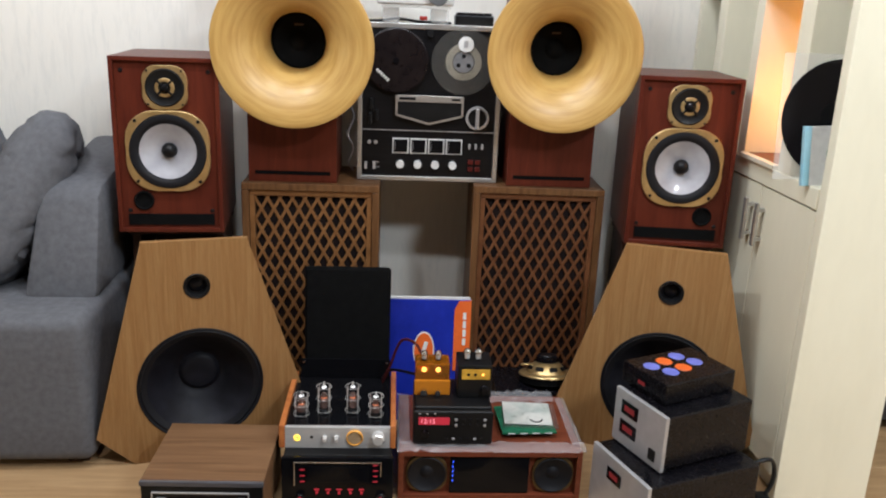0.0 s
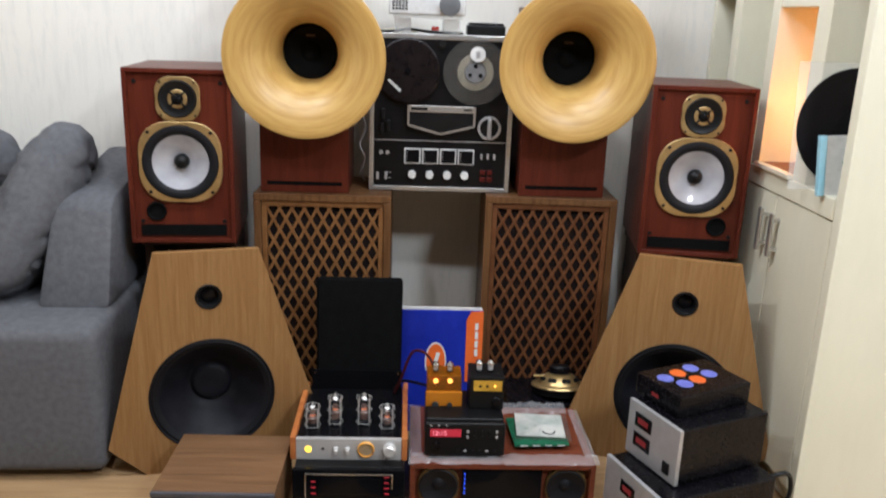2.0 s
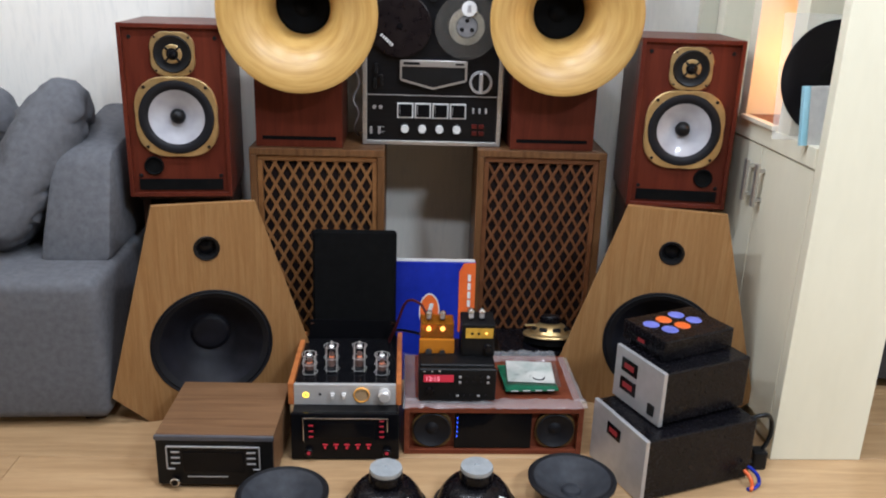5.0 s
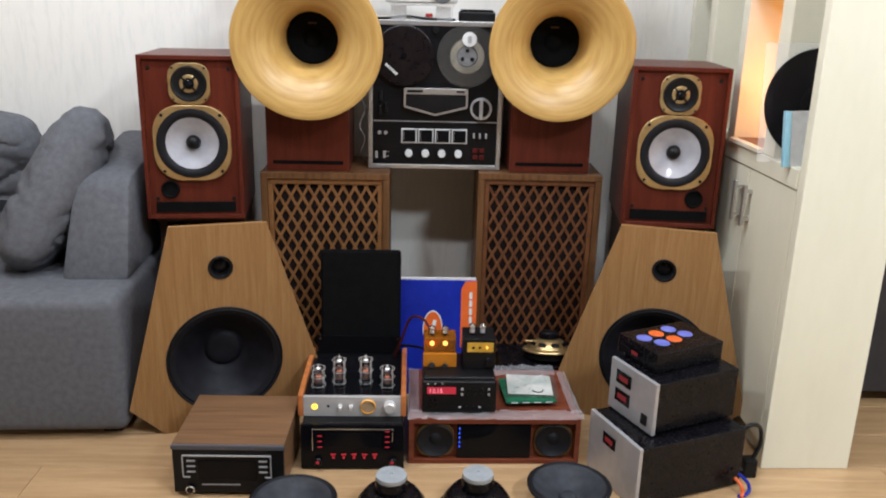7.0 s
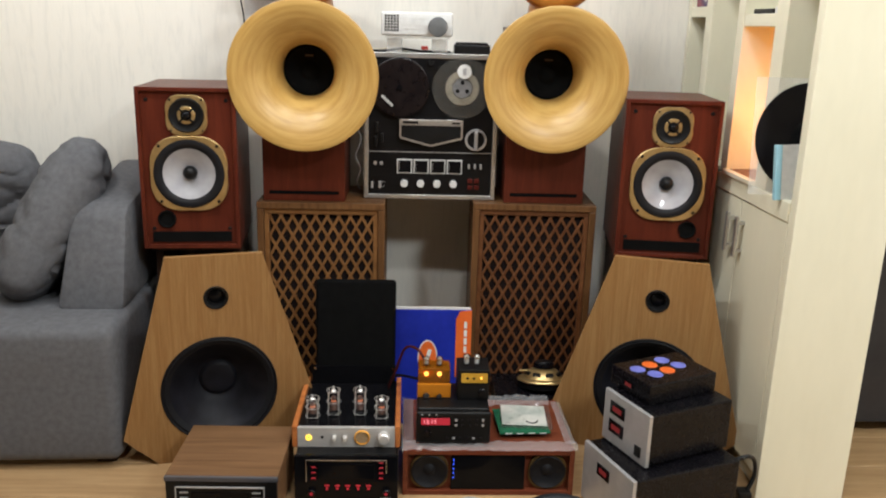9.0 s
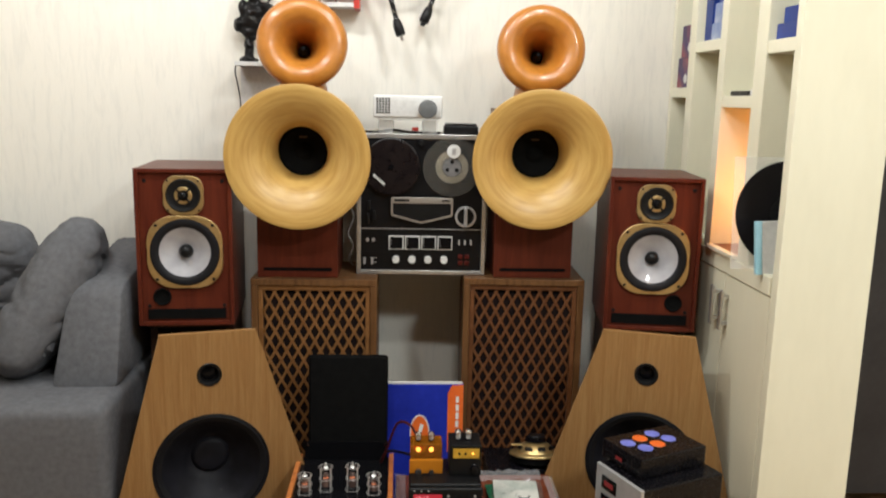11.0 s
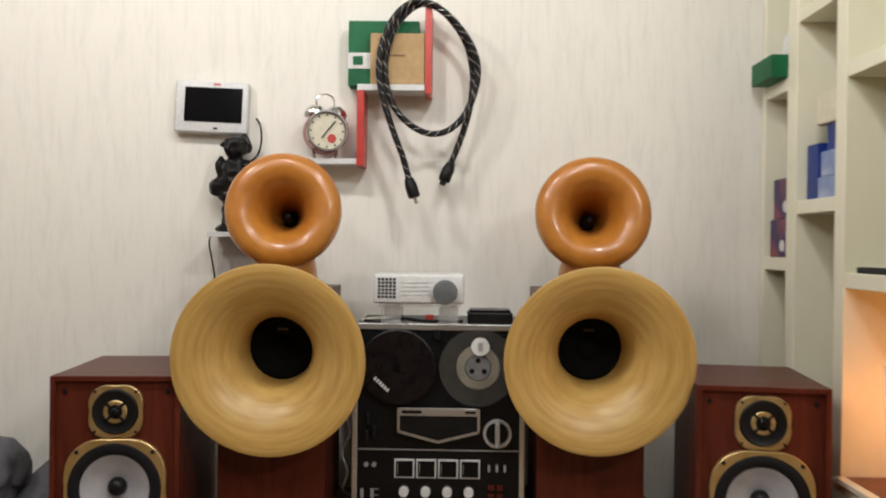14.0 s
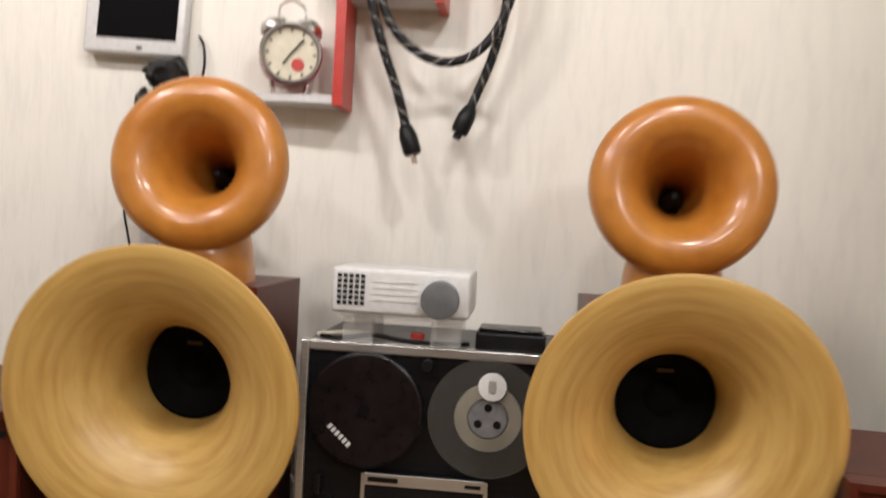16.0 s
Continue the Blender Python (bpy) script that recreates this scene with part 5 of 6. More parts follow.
# power amplifiers, stacked
def power_amp(corner, ax, width, depth, z, h, label, windows, switch):
    """corner: the front's near lower corner on plan; ax: degrees by which the depth runs up from +x. Local x runs along the depth."""
    am = thing("power_amplifier", pose(*corner, z, 0, 0, ax), label, "amplifier", "stacked amplifiers")
    part("case", box(0.008, depth, 0.0, width, 0.006, h, 0.003), BLACK_METAL, am, "black steel case")
    fp = part("faceplate", box(-0.004, 0.0078, -0.002, width + 0.002, 0.002, h + 0.002, 0.002), SILVER_PAINT, am, "silver faceplate with dark windows")
    for y0, y1, z0, z1 in windows:
        wn = part("window", box(-0.006, -0.0042, y0, y1, z0, z1, 0.0005), BLACK_GLOSS, fp)
        part("lettering", box(-0.0072, -0.0062, y0 + (y1 - y0) * 0.2, y1 - (y1 - y0) * 0.2, z0 + (z1 - z0) * 0.3, z0 + (z1 - z0) * 0.7), RED_DIM, am, "dark red display bars")
    if switch:
        y0, y1, z0, z1 = switch
        part("rocker_switch", box(-0.008, -0.0042, y0, y1, z0, z1, 0.001), BLACK, fp, "black rocker switch")
    for x in (0.03, depth - 0.03):
        for y in (0.025, width - 0.025):
            part("foot", turned(lathe([(0.010, 0), (0.010, 0.0058), (0, 0.0058)], 14), Matrix.Translation((x, y, 0))), BLACK, am)
    return am


power_amp((0.656, 1.640), 19.6, 0.235, 0.344, 0.0, 0.178, "large black power amplifier with silver front on the floor", [(0.105, 0.165, 0.115, 0.150)], None)
power_amp((0.703, 1.705), 22.5, 0.192, 0.280, 0.1805, 0.150, "black power amplifier with silver front and dark red displays", [(0.10, 0.165, 0.090, 0.128), (0.10, 0.165, 0.035, 0.073)], (0.022, 0.046, 0.020, 0.050))
tb = thing("control_box", pose(0.716, 1.767, 0.333, 0, 0, 24.5), "small black control box with blue and orange stickers", "control box")
part("case", box(0.0, 0.235, 0.0, 0.166, 0.0, 0.056, 0.003), BLACK_METAL, tb)
part("window", box(-0.0022, -0.0002, 0.068, 0.110, 0.012, 0.038, 0.0005), BLACK_GLOSS, tb)
part("lettering", box(-0.0034, -0.0024, 0.076, 0.102, 0.020, 0.030), RED_DIM, tb, "dark red display bars")
part("pilot_light", box(-0.0030, -0.0002, 0.128, 0.134, 0.006, 0.012), CHROME, tb)
for x, y, mat in ((0.042, 0.106, LILAC), (0.066, 0.060, LILAC), (0.095, 0.118, ORANGE), (0.116, 0.068, ORANGE), (0.150, 0.130, LILAC), (0.170, 0.084, LILAC)):
    part("sticker", turned(lathe([(0, 0.0012), (0.021, 0.0012), (0.022, 0)], 28), Matrix.Translation((x, y, 0.0562))), mat, tb, "round orange sticker" if mat is ORANGE else "round blue sticker")
solo("power_cable", tube([(0.975, 1.80, 0.15), (1.02, 1.80, 0.165), (1.05, 1.82, 0.14), (1.055, 1.82, 0.09), (1.03, 1.81, 0.045), (1.0, 1.80, 0.02)], 0.006, 10), BLACK, ID, "thick black power cable behind the amplifiers", "cable", smooth=True)
solo("power_plug", box(1.005, 1.045, 1.79, 1.83, 0.0, 0.055, 0.006), BLACK, ID, "black power plug on the floor by the bookcase", "plug")
solo("cable", tube([(0.965, 1.735, 0.05), (0.985, 1.72, 0.035), (0.99, 1.71, 0.015), (0.975, 1.70, 0.006), (0.955, 1.695, 0.006)], 0.005, 8), BLUE, ID, "thin blue cable at the amplifier's foot", "cable", smooth=True)
solo("cable", tube([(0.955, 1.73, 0.04), (0.965, 1.71, 0.03), (0.968, 1.70, 0.012), (0.96, 1.69, 0.006)], 0.005, 8), ORANGE, ID, "thin orange cable at the amplifier's foot", "cable", smooth=True)


# drivers on the floor
GREYCONE = textured("blue_grey_paper_cone", (0.030, 0.032, 0.038), (0.050, 0.053, 0.062), size=30.0, rough=0.6)


def floor_driver(x, y, up, label, tilt=(0, 0)):
    d = thing("woofer_driver", pose(x, y, 0, *tilt, 0), label, "speaker driver", "drivers on the floor")
    if up:
        part("rim", lathe([(0.100, 0.060), (0.110, 0.062), (0.111, 0.068), (0.104, 0.073), (0.096, 0.070)], 56), RUBBER, d, smooth=True)
        part("basket", lathe([(0.109, 0.0605), (0.085, 0.035), (0.060, 0.010), (0.055, 0.0), (0.0, 0.0)], 48), BLACK_METAL, d, smooth=True)
        part("cone", lathe([(0.097, 0.070), (0.088, 0.066), (0.065, 0.050), (0.040, 0.034), (0.024, 0.028)], 56), GREYCONE, d, smooth=True)
        part("dust_cap", lathe([(0.026, 0.027), (0.022, 0.037), (0.013, 0.043), (0.0, 0.045)], 36), GREYCONE, d, smooth=True)
    else:
        part("rim", lathe([(0.094, 0.0), (0.104, 0.002), (0.105, 0.010), (0.098, 0.015), (0.090, 0.016)], 56), RUBBER, d, smooth=True)
        part("basket", lathe([(0.096, 0.0155), (0.088, 0.040), (0.070, 0.064), (0.048, 0.074), (0.0, 0.074)], 56), BLACK_METAL, d, "black basket with sheen", True)
        part("magnet", lathe([(0.040, 0.0742), (0.041, 0.078), (0.041, 0.102), (0.039, 0.106), (0.0, 0.106)], 44), BLACK_METAL, d, smooth=True)
        part("back_plate", lathe([(0.039, 0.1062), (0.0405, 0.110), (0.039, 0.118), (0.006, 0.1195), (0.005, 0.117), (0.0, 0.117)], 44), ZINC, d, "dull zinc back plate", True)
        part("terminal", turned(box(-0.012, 0.012, -0.005, 0.005, 0, 0.003, 0.001), pose(0.060, -0.055, 0.060, 38, 30, 20)), PAPER, d, "small white terminal tag")
    return d


floor_driver(-0.232, 1.590, True, "black paper-cone woofer lying face up on the floor")
floor_driver(0.014, 1.622, False, "black woofer lying face down with a zinc magnet plate")
floor_driver(0.236, 1.630, False, "black woofer lying face down with a zinc magnet plate")
floor_driver(0.480, 1.655, True, "black paper-cone woofer lying face up beside the amplifiers")


# ---- things on the wall ----
GREEN_CARD = textured("green_card", (0.006, 0.10, 0.035), (0.012, 0.16, 0.06), size=12.0, rough=0.5)
KRAFT = textured("brown_cardboard", (0.42, 0.27, 0.12), (0.55, 0.37, 0.18), size=14.0, rough=0.75)
BRONZE = textured("black_patina", (0.004, 0.004, 0.005), (0.018, 0.017, 0.017), size=24.0, rough=0.3, fine=50.0, bump=0.4)
PINK = textured("rose_red_enamel", (0.42, 0.05, 0.06), (0.52, 0.08, 0.09), size=14.0, rough=0.3)


def on_wall(x):
    return 2.825 + 0.0594 * x


mn = item("wall_monitor", pose(-0.52, 2.76, 1.73), "white intercom monitor with a black screen on the wall", "monitor")
wpart("frame", turned(box(-0.118, 0.090, 0.0, 0.032, 0.0, 0.150, 0.006, 3), pose(-0.522, 2.752, 1.728, -3, 1.5, 3)), WHITE, smooth=True)
wpart("screen", turned(box(-0.090, 0.074, -0.002, -0.0002, 0.030, 0.130, 0.001), pose(-0.522, 2.752, 1.728, -3, 1.5, 3)), BLACK_GLOSS, label="glossy black screen")
wpart("button", turned(box(-0.006, 0.006, -0.003, -0.0002, 0.010, 0.015, 0.001), pose(-0.522, 2.752, 1.728, -3, 1.5, 3)), BLACK)
wpart("mark", turned(box(-0.010, 0.010, -0.0015, -0.0002, 0.137, 0.142), pose(-0.522, 2.752, 1.728, -3, 1.5, 3)), RED_PAINT, label="small red mark")
solo("cable", tube([(-0.413, 2.79, 1.775), (-0.400, 2.785, 1.755), (-0.395, 2.78, 1.71), (-0.405, 2.78, 1.67), (-0.43, 2.79, 1.65)], 0.003, 8), BLACK, ID, "thin black cable hanging from the wall monitor", "cable", smooth=True)

ws = item("wall_shelf", pose(-0.44, 2.80, 1.432), "small white wall shelf under the black bust", "shelf")
wpart("board", box(-0.523, -0.33, 2.690, 2.796, 1.430, 1.444, 0.001), WHITE)
wpart("panel", box(-0.521, -0.335, 2.790, 2.797, 1.20, 1.4298), WHITE)
solo("cable", tube([(-0.526, 2.74, 1.44), (-0.530, 2.735, 1.41), (-0.522, 2.74, 1.36), (-0.516, 2.75, 1.30), (-0.515, 2.75, 1.22)], 0.0025, 8), BLACK, ID, "thin black wire hanging from the wall shelf", "cable", smooth=True)


def bust():
    bm = bmesh.new()
    lumps = [((-0.020, 0, 0.008), (0.034, 0.032, 0.010)), ((-0.018, 0, 0.045), (0.016, 0.016, 0.050)), ((-0.012, 0, 0.130), (0.044, 0.034, 0.056)), ((-0.046, -0.008, 0.128), (0.020, 0.024, 0.030)), ((-0.036, -0.014, 0.180), (0.013, 0.015, 0.040)), ((0.000, 0, 0.172), (0.044, 0.032, 0.038)), ((0.040, 0, 0.180), (0.032, 0.028, 0.028)), ((0.004, -0.004, 0.212), (0.018, 0.018, 0.022)), ((0.004, -0.006, 0.242), (0.033, 0.035, 0.032)), ((0.020, 0.008, 0.252), (0.026, 0.030, 0.028)), ((-0.030, -0.018, 0.246), (0.013, 0.012, 0.009)), ((-0.008, -0.038, 0.236), (0.010, 0.010, 0.010))]
    for c, r in lumps:
        bmesh.ops.create_icosphere(bm, subdivisions=3, radius=1.0, matrix=Matrix.Translation(c) @ Matrix.Diagonal((*r, 1)))
    for v in bm.verts:
        v.co += v.normal * (0.009 * noise.noise(v.co * 38) + 0.005 * noise.noise(v.co * 95))
    return bm


bs_ = solo("bust_statue", bust(), BRONZE, pose(-0.462, 2.742, 1.4445, 0, 0, 0), "dark bronze bust statue on a small wall shelf", "statue", smooth=True)

rm = bs_.modifiers.new("union", "REMESH")
rm.mode, rm.voxel_size, rm.use_smooth_shade = "VOXEL", 0.0035, True

zs = item("zigzag_shelf", pose(0.0, 2.80, 1.64), "red and white stepped wall shelf", "shelf")
YF = 2.722
wpart("board", box(-0.295, -0.1125, YF, 2.812, 1.640, 1.656, 0.001), WHITE, label="white shelf board")
wpart("upright", box(-0.112, -0.092, YF - 0.002, 2.815, 1.636, 1.848, 0.001), RED_PAINT, label="red lacquered upright")
wpart("board", box(-0.112, 0.0775, YF, 2.818, 1.8485, 1.866, 0.001), WHITE, label="white shelf board")
wpart("upright", box(0.078, 0.097, YF - 0.002, 2.824, 1.840, 2.085, 0.001), RED_PAINT, label="red lacquered upright")

gb = item("folder_box", pose(-0.06, 2.78, 1.866), "green card box with a white label on the stepped shelf", "box")
wpart("body", box(-0.142, 0.060, 2.752, 2.812, 1.8665, 2.052, 0.002), GREEN_CARD)
wpart("label", box(-0.1425, -0.076, 2.7492, 2.7517, 1.915, 1.960), PAPER, label="white label with a green mark")
wpart("mark", box(-0.128, -0.100, 2.7480, 2.7489, 1.925, 1.950), GREEN_CARD)
cb = item("cardboard_box", pose(0.0, 2.74, 1.866), "flat brown cardboard box in front of the green box", "box")
wpart("body", box(-0.076, 0.0765, 2.724, 2.7475, 1.8665, 2.010, 0.002), KRAFT)
wpart("print", box(-0.020, 0.022, 2.7225, 2.7238, 1.945, 1.949), textured("brown_ink", (0.2, 0.12, 0.05), (0.25, 0.15, 0.07), size=30.0), label="faint printed line")

ck = item("alarm_clock", pose(-0.185, 2.75, 1.656), "red twin-bell alarm clock with a cream dial", "clock")
cx, cy, cz, r = -0.200, 2.728, 1.7305, 0.053
M = pose(cx, cy, cz, 0, 0, 18) @ Matrix.Scale(1.14, 4)
wpart("body", turned(facing([(0.0, -0.035), (r * 0.95, -0.035), (r, -0.030), (r, 0.018), (r * 0.94, 0.022), (r * 0.90, 0.020)], (0, 0, 0), 44), M), PINK, smooth=True)
dl = wpart("dial", turned(disc(0, 0, 0, r * 0.9, 0.0165, 44), M), CREAM_PAPER, label="cream dial with dark hands")
wpart("bezel", turned(ring_plate(r * 0.89, r * 0.99, -0.026, -0.0205, (0, 0), 48), M), CHROME)
for a in range(0, 360, 30):
    wpart("hour_mark", turned(box(-0.0015, 0.0015, -0.0185, -0.0168, r * 0.70, r * 0.80), M @ pose(0, 0, 0, 0, a, 0)), BLACK, dl)
for a, l in ((40, 0.62), (215, 0.42)):
    wpart("hand", turned(box(-0.0015, 0.0015, -0.020, -0.0188, -0.004, r * l), M @ pose(0, 0, 0, 0, a, 0)), BLACK, dl)
wpart("inset", turned(disc(0.012, -0.0172, -0.018, 0.011, 0.001, 20), M), RED_PAINT, dl)
for sx in (-1, 1):
    wpart("bell", turned(lathe([(0.026, 0.0), (0.025, 0.008), (0.018, 0.016), (0.006, 0.021), (0.0, 0.022)], 28), M @ pose(sx * 0.028, 0.012, 0.046, 0, sx * 24, 0)), CHROME, smooth=True)
    wpart("foot", turned(lathe([(0.004, 0.0), (0.005, 0.012), (0.004, 0.022)], 12), M @ pose(sx * 0.026, 0.01, -0.066, 0, sx * 14, 0)), CHROME)
wpart("carry_handle", turned(tube([(-0.022, 0.012, 0.066), (-0.020, 0.012, 0.086), (0, 0.012, 0.096), (0.020, 0.012, 0.086), (0.022, 0.012, 0.066)], 0.0022, 8), M), CHROME)

# thick braided cord hung in a coil
cord = [(0.040, 2.705, 1.590), (0.020, 2.700, 1.66), (-0.014, 2.698, 1.75), (-0.043, 2.696, 1.85), (-0.048, 2.695, 1.93), (-0.028, 2.696, 2.01), (0.012, 2.698, 2.07), (0.064, 2.702, 2.094), (0.122, 2.715, 2.075), (0.182, 2.730, 2.02), (0.222, 2.742, 1.95), (0.226, 2.748, 1.88), (0.200, 2.745, 1.80), (0.155, 2.735, 1.745), (0.098, 2.722, 1.727), (0.040, 2.712, 1.75), (-0.006, 2.712, 1.80), (-0.030, 2.714, 1.87), (-0.032, 2.714, 1.94), (-0.008, 2.714, 2.02), (0.034, 2.714, 2.072), (0.080, 2.718, 2.092), (0.134, 2.728, 2.066), (0.188, 2.748, 2.0), (0.212, 2.766, 1.92), (0.210, 2.772, 1.83), (0.188, 2.772, 1.74), (0.166, 2.770, 1.68), (0.151, 2.768, 1.640)]
pc = item("hanging_coil", pose(0.09, 2.74, 1.73), "thick black braided power cord hung in a coil on the shelf", "power cord")
wpart("cord", tube(cord, 0.0090, 12, 6), BLACK, smooth=True)


def helix(points, radius, thick, pitch, phase):
    p = [Vector(q) for q in points]
    fine = []
    for k in range(len(p) - 1):
        a, b, c, d = p[max(k - 1, 0)], p[k], p[k + 1], p[min(k + 2, len(p) - 1)]
        for s in range(12):
            u = s / 12
            fine.append(0.5 * (2 * b + (c - a) * u + (2 * a - 5 * b + 4 * c - d) * u * u + (3 * b - a - 3 * c + d) * u ** 3))
    out, run = [], 0.0
    for k, q in enumerate(fine[:-1]):
        d = (fine[k + 1] - q).normalized()
        side = d.cross(Vector((0, 1, 0))).normalized()
        up = side.cross(d)
        run += (fine[k + 1] - q).length
        a = phase + 2 * math.pi * run / pitch
        out.append(q + radius * (math.cos(a) * side + math.sin(a) * up))
    return tube(out, thick, 5, 1)


wpart("pale_strand", helix(cord, 0.0086, 0.0014, 0.062, 0.0), textured("pale_braid", (0.40, 0.36, 0.30), (0.55, 0.50, 0.42), size=40.0, rough=0.6), label="pale braid strand")
wpart("grey_strand", helix(cord, 0.0086, 0.0010, 0.062, 2.6), SILVER_PAINT, label="thin grey braid strand")
for (x, y, z), tip, a in ((cord[0], (0.058, 2.700, 1.536), 0), (cord[-1], (0.137, 2.765, 1.606), 1)):
    d = (Vector(tip) - Vector((x, y, z))).normalized()
    m = Matrix.Translation((x, y, z)) @ d.to_track_quat("Z", "Y").to_matrix().to_4x4()
    pl = wpart("plug", turned(lathe([(0.010, -0.012), (0.013, -0.008), (0.016, 0.004), (0.0175, 0.010), (0.0175, 0.040), (0.015, 0.046), (0.0, 0.046)], 16), m), BLACK, label="black moulded plug", smooth=True)
    if a == 0:
        for sx in (-0.006, 0.006):
            wpart("pin", turned(box(sx - 0.0012, sx + 0.0012, -0.003, 0.003, 0.0462, 0.064), m), CHROME, pl)
    else:
        wpart("socket_end", turned(box(-0.010, 0.010, -0.008, 0.008, 0.0462, 0.058, 0.002), m), BLACK, pl)

# ---- things in the bookcase ----
PURPLE = textured("purple_print", (0.035, 0.018, 0.075), (0.10, 0.045, 0.13), size=9.0, rough=0.35)
MAROON = textured("maroon_print", (0.05, 0.025, 0.11), (0.32, 0.07, 0.085), size=12.0, rough=0.35, stops=(0.4, 0.62))
NAVY = textured("navy_print", (0.010, 0.03, 0.19), (0.02, 0.06, 0.32), size=9.0, rough=0.35)
SKY = textured("pale_blue_print", (0.16, 0.24, 0.50), (0.42, 0.48, 0.62), size=14.0, rough=0.4)
TEAL = textured("teal_print", (0.01, 0.20, 0.24), (0.03, 0.32, 0.38), size=12.0, rough=0.4)


def carton(name, x0, x1, y0, y1, z0, z1, front, side, label, mark=None):
    """A printed box: its front faces -x, its side faces -y."""
    t = thing(name, pose((x0 + x1) / 2, (y0 + y1) / 2, z0), label, "box")
    ROOT[0] = t
    wpart("body", box(x0, x1, y0, y1, z0, z1, 0.0015), side)
    wpart("front_print", box(x0 - 0.0016, x0 - 0.0003, y0 + 0.002, y1 - 0.002, z0 + 0.002, z1 - 0.002), front)
    if mark:
        em_ = turned(lathe([(0, 0.001), (0.016, 0.001), (0.017, 0)], 24), Matrix.Translation((x0 - 0.0018, y0 + (y1 - y0) * 0.35, z0 + (z1 - z0) * 0.30)) @ Matrix.Rotation(radians(-90), 4, "Y"))
        wpart("round_mark", em_, mark)
    return t


carton("game_box", 1.095, 1.21, 2.700, 2.835, 1.3915, 1.500, MAROON, PURPLE, "purple and maroon printed box on a bookcase shelf", PAPER)
carton("game_box", 1.100, 1.205, 2.695, 2.825, 1.5005, 1.616, MAROON, PURPLE, "purple printed box stacked on another", PAPER)
carton("tissue_box", 1.035, 1.25, 2.690, 2.838, 1.8885, 1.952, GREEN_CARD, GREEN_CARD, "green tissue box with a white tissue on a shelf")
tis = bmesh.new()
bmesh.ops.create_cone(tis, segments=20, radius1=0.038, radius2=0.014, depth=0.075, cap_ends=True)
bmesh.ops.subdivide_edges(tis, edges=tis.edges[:], cuts=3, use_grid_fill=True)
for v in tis.verts:
    v.co += Vector((noise.noise(v.co * 40), noise.noise(v.co * 40 + Vector((5, 0, 0))), 0.4 * noise.noise(v.co * 30))) * 0.016
wpart("tissue", turned(tis, Matrix.Translation((1.12, 2.76, 1.990))), PAPER, label="crumpled white tissue")
carton("blue_box", 1.105, 1.22, 2.545, 2.612, 1.5445, 1.690, NAVY, NAVY, "dark blue printed box standing on a shelf")
carton("blue_box", 1.100, 1.24, 2.405, 2.535, 1.5445, 1.600, SKY, SKY, "pale blue printed box lying on a shelf")
carton("blue_box", 1.105, 1.24, 2.410, 2.530, 1.6005, 1.665, SKY, SKY, "pale blue printed box stacked on a shelf")
carton("blue_box", 1.115, 1.23, 2.415, 2.520, 1.6655, 1.735, NAVY, NAVY, "blue printed box on top of a stack")
carton("paper_box", 1.105, 1.24, 2.405, 2.560, 1.7355, 1.815, CREAM_PAPER, CREAM_PAPER, "cream paper box on top of blue boxes")
carton("blue_box", 1.092, 1.26, 1.895, 2.020, 1.5125, 1.555, NAVY, NAVY, "flat blue printed box on a bookcase shelf")
carton("blue_box", 1.100, 1.26, 1.895, 2.000, 1.5555, 1.598, NAVY, NAVY, "flat blue printed box stacked on another")
carton("teal_box", 1.20, 1.30, 1.900, 1.990, 1.5985, 1.660, TEAL, TEAL, "small teal printed box behind blue boxes")
carton("blue_book", 1.26, 1.305, 1.890, 2.000, 1.6605 - 0.148, 1.76, NAVY, NAVY, "tall dark blue book standing on a shelf")

pn = item("pen_case", pose(1.12, 2.25, 1.3615), "flat dark pen case on a bookcase shelf", "case")
wpart("body", box(1.092, 1.125, 2.175, 2.315, 1.3615, 1.376, 0.004), BLACK)
wpart("clip", box(1.095, 1.120, 2.150, 2.173, 1.3615, 1.380, 0.003), WHITE)
vs = item("glass_vase", pose(1.20, 2.20, 1.3615), "clear glass vase with peach paper flowers on a shelf", "vase")
gv = wpart("glass", turned(lathe([(0.0, 0.002), (0.035, 0.002), (0.042, 0.04), (0.038, 0.10), (0.030, 0.13), (0.034, 0.145), (0.031, 0.145), (0.027, 0.13), (0.035, 0.10), (0.039, 0.04), (0.032, 0.006), (0, 0.006)], 32), pose(1.20, 2.20, 1.3615)), GLASS, smooth=True)
gv.visible_shadow = False
PEACH = textured("peach_petals", (0.62, 0.28, 0.14), (0.78, 0.46, 0.28), size=20.0, rough=0.7)
for k in range(7):
    a_ = k * 51.4
    fx, fy, fz = 1.20 + 0.03 * math.cos(radians(a_)) * (k > 0), 2.20 + 0.03 * math.sin(radians(a_)) * (k > 0), 1.3615 + 0.175 + 0.018 * math.sin(k * 2.1)
    petals = [turned(lathe([(0.0, 0.0), (0.010, 0.004), (0.013, 0.014), (0.006, 0.022), (0, 0.023)], 8), Matrix.Translation((fx, fy, fz)) @ pose(0, 0, 0, 55, 0, q * 72)) for q in range(5)]
    wpart("flower", joined(*petals), PEACH)
    wpart("stem", tube([(1.20, 2.20, 1.375), (1.20 + (fx - 1.2) * 0.4, 2.20 + (fy - 2.2) * 0.4, 1.46), (fx, fy, fz)], 0.0015, 5, 3), GREEN_CARD)

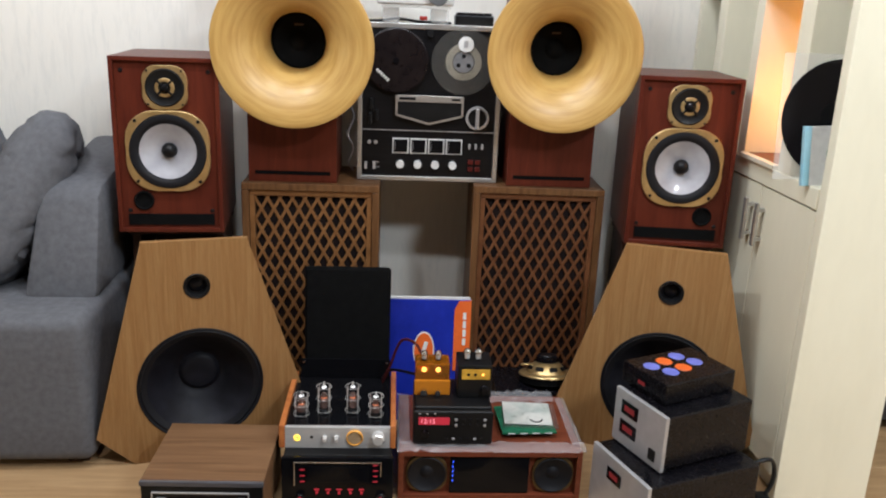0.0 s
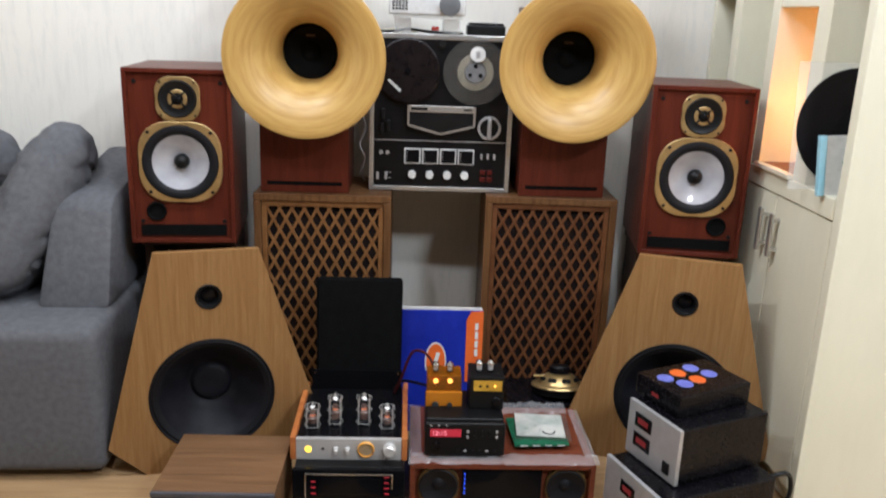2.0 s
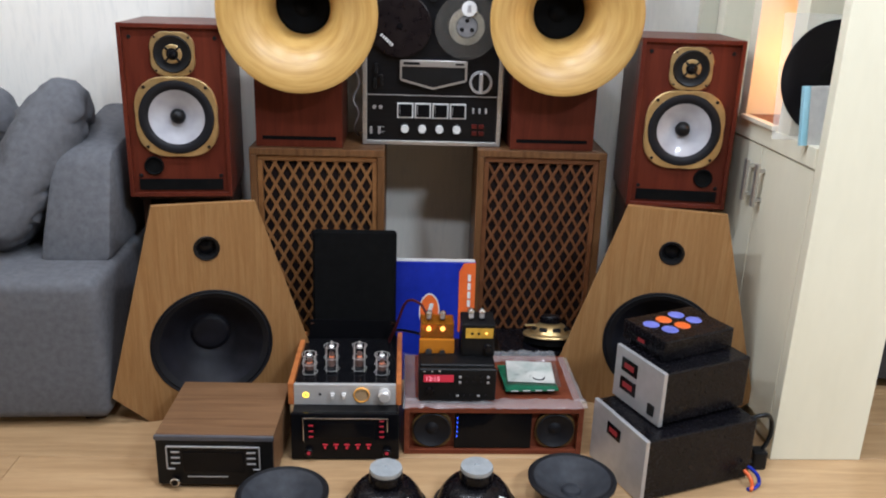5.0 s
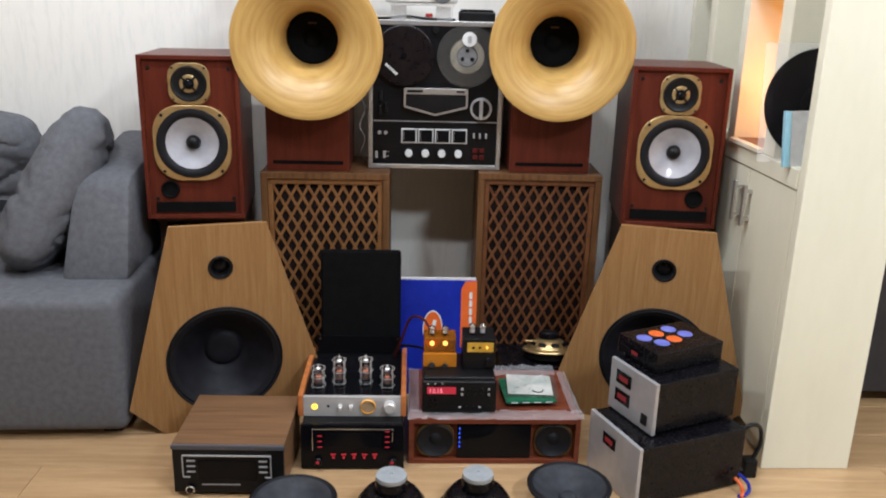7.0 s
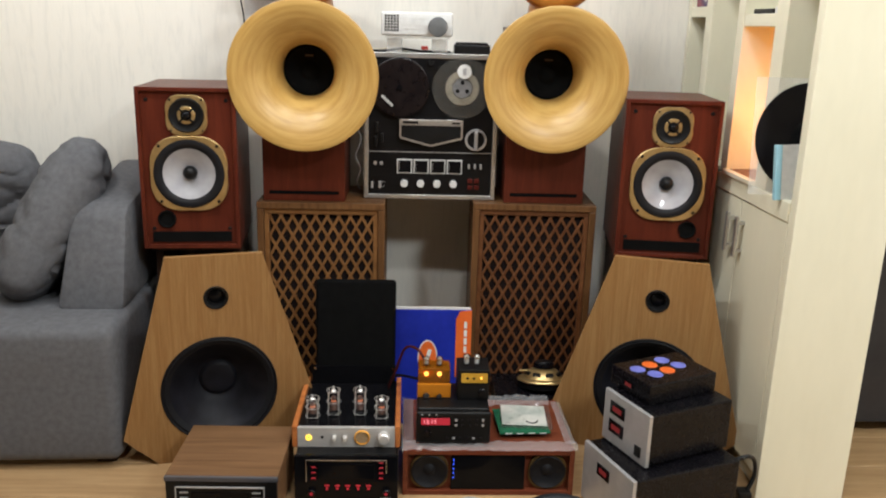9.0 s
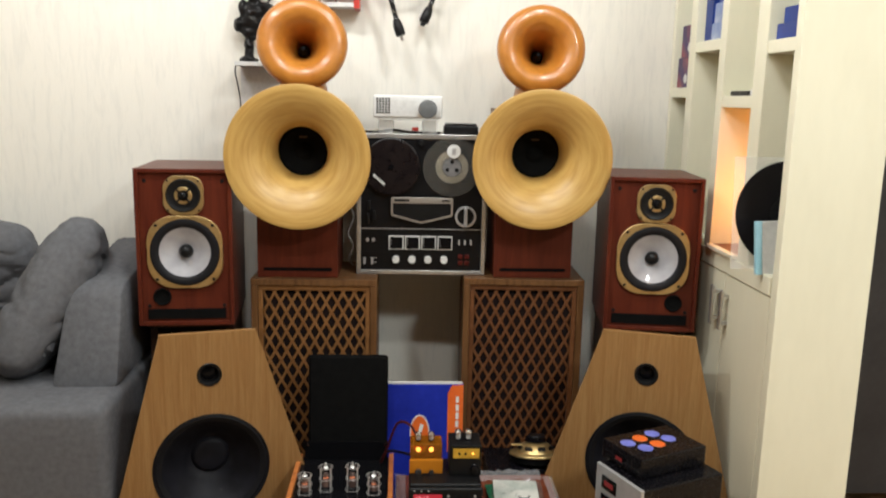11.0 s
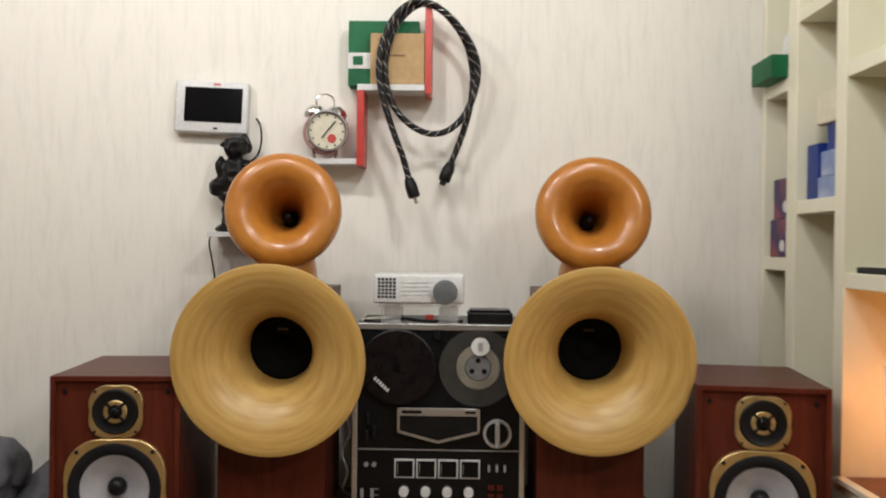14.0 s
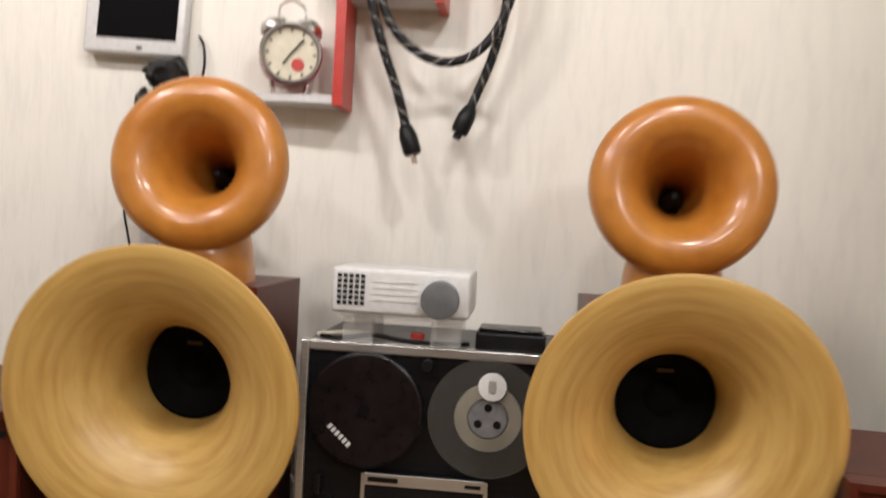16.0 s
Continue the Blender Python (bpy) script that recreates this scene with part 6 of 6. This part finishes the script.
lp = item("table_lamp", pose(1.21, 2.165, 0.873), "amber glowing lamp in a bookcase cell", "lamp")
wpart("base", turned(lathe([(0.045, 0), (0.046, 0.010), (0.040, 0.018), (0.0, 0.018)], 32), pose(1.19, 2.160, 0.8875)), DARKWOOD, smooth=True)
wpart("shade", turned(lathe([(0.030, 0.0185), (0.036, 0.03), (0.034, 0.07), (0.024, 0.105), (0.012, 0.120), (0.0, 0.122)], 32), pose(1.19, 2.160, 0.8875)), glowing("amber_lamp_glow", (1.0, 0.55, 0.14), 3.0), label="glowing amber shade", smooth=True)
item("tray", pose(1.2, 2.23, 0.8725), "brown lacquered tray with a pale edge in a bookcase cell", "tray")
wpart("board", box(1.0865, 1.318, 2.122, 2.342, 0.8725, 0.885, 0.002), textured("brown_lacquer", (0.12, 0.04, 0.02), (0.2, 0.07, 0.035), size=12.0, rough=0.4))
wpart("front_edge", box(1.0625, 1.0860, 2.122, 2.342, 0.8725, 0.886, 0.002), CREAM_PAPER, label="pale front edge")

rk = item("vinyl_record", pose(1.158, 1.985, 0.873, -6, 0, 0), "black vinyl record in a clear sleeve leaning in the bookcase", "record")
part("disc", facing([(0.0, 0.002), (0.146, 0.002), (0.150, 0.001), (0.150, 0.0), (0.0, 0.0)], (0.005, 0.004, 0.158), 72), material("black_vinyl", (0.010, 0.009, 0.010), 0.22), rk)
sl = part("sleeve", box(-0.152, 0.160, 0.0058, 0.0066, 0.0, 0.320), material("clear_sleeve", (0.85, 0.85, 0.83), 0.2, 0.0, ior=1.4, alpha=0.16), rk, "clear plastic sleeve")
sl.visible_shadow = False
part("centre_label", disc(0.005, 0.0018, 0.158, 0.050, 0.0006, 40), DECKGREY, rk)
dcs = item("disc_case", pose(1.120, 1.925, 0.873, -5, -3, 2), "white disc case with a cyan spine standing in the bookcase", "disc case")
part("body", box(-0.050, 0.095, 0.0, 0.012, 0.0, 0.148, 0.001), PAPER, dcs)
part("spine", box(-0.068, -0.0502, -0.001, 0.013, 0.0, 0.149, 0.001), textured("cyan_spine", (0.30, 0.58, 0.70), (0.40, 0.66, 0.76), size=14.0, rough=0.4), dcs, "cyan spine")
part("green_print", disc(0.035, -0.0002, 0.076, 0.044, 0.0008, 32), textured("green_print", (0.03, 0.20, 0.12), (0.06, 0.30, 0.18), size=12.0, rough=0.5), dcs, "round green print")
part("grey_print", disc(0.006, -0.0002, 0.022, 0.019, 0.0008, 24), DECKGREY, dcs)

# ---- grey cabinet in the next room ----
gc = item("grey_cabinet", pose(1.62, 2.25, 0), "low grey cabinet on short legs in the next room", "cabinet")
GREY = textured("grey_lacquer", (0.035, 0.033, 0.035), (0.055, 0.052, 0.054), size=5.0, rough=0.5)
wpart("body", box(1.50, 2.60, 2.262, 2.80, 0.045, 1.15, 0.004), GREY)
for x0, x1 in ((1.502, 2.046), (2.052, 2.598)):
    dr = wpart("door", box(x0, x1, 2.243, 2.2615, 0.048, 1.147, 0.003), GREY)
    wpart("handle", box(x1 - 0.05 if x0 < 1.6 else x0 + 0.03, x1 - 0.03 if x0 < 1.6 else x0 + 0.05, 2.228, 2.2428, 0.55, 0.70, 0.003), ALUMINIUM, dr)
for x in (1.53, 2.54):
    for y in (2.28, 2.74):
        wpart("leg", box(x, x + 0.04, y, y + 0.04, 0, 0.0448, 0.003), BLACK)

# ---- floor planks ----
plank_mesh = None
row, y = 0, -4.2
while y < 2.95:
    x = WEST + 0.003 - (row * 0.47) % 1.2
    while x < EAST - 0.004:
        a, b = max(x, WEST + 0.003), min(x + 1.2, EAST - 0.003)
        if b - a < 1.199:
            bm = box(a + 0.0007, b - 0.0007, y + 0.0006, y + 0.1884, -0.012, 0.0)
            part("plank", bm, PLANK, floor)
        elif plank_mesh is None:
            bm = box(0.0007, 1.1993, 0.0006, 0.1884, -0.012, 0.0)
            bmesh.ops.bevel(bm, geom=[e for e in bm.edges if e.verts[0].co.z > -0.001 and e.verts[1].co.z > -0.001], offset=0.0012, segments=1, affect="EDGES")
            plank_mesh = part("plank", bm, PLANK, floor, m=Matrix.Translation((x, y, 0)))
        else:
            share(plank_mesh, Matrix.Translation((x, y, 0)))
        x += 1.2
    y += 0.189
    row += 1
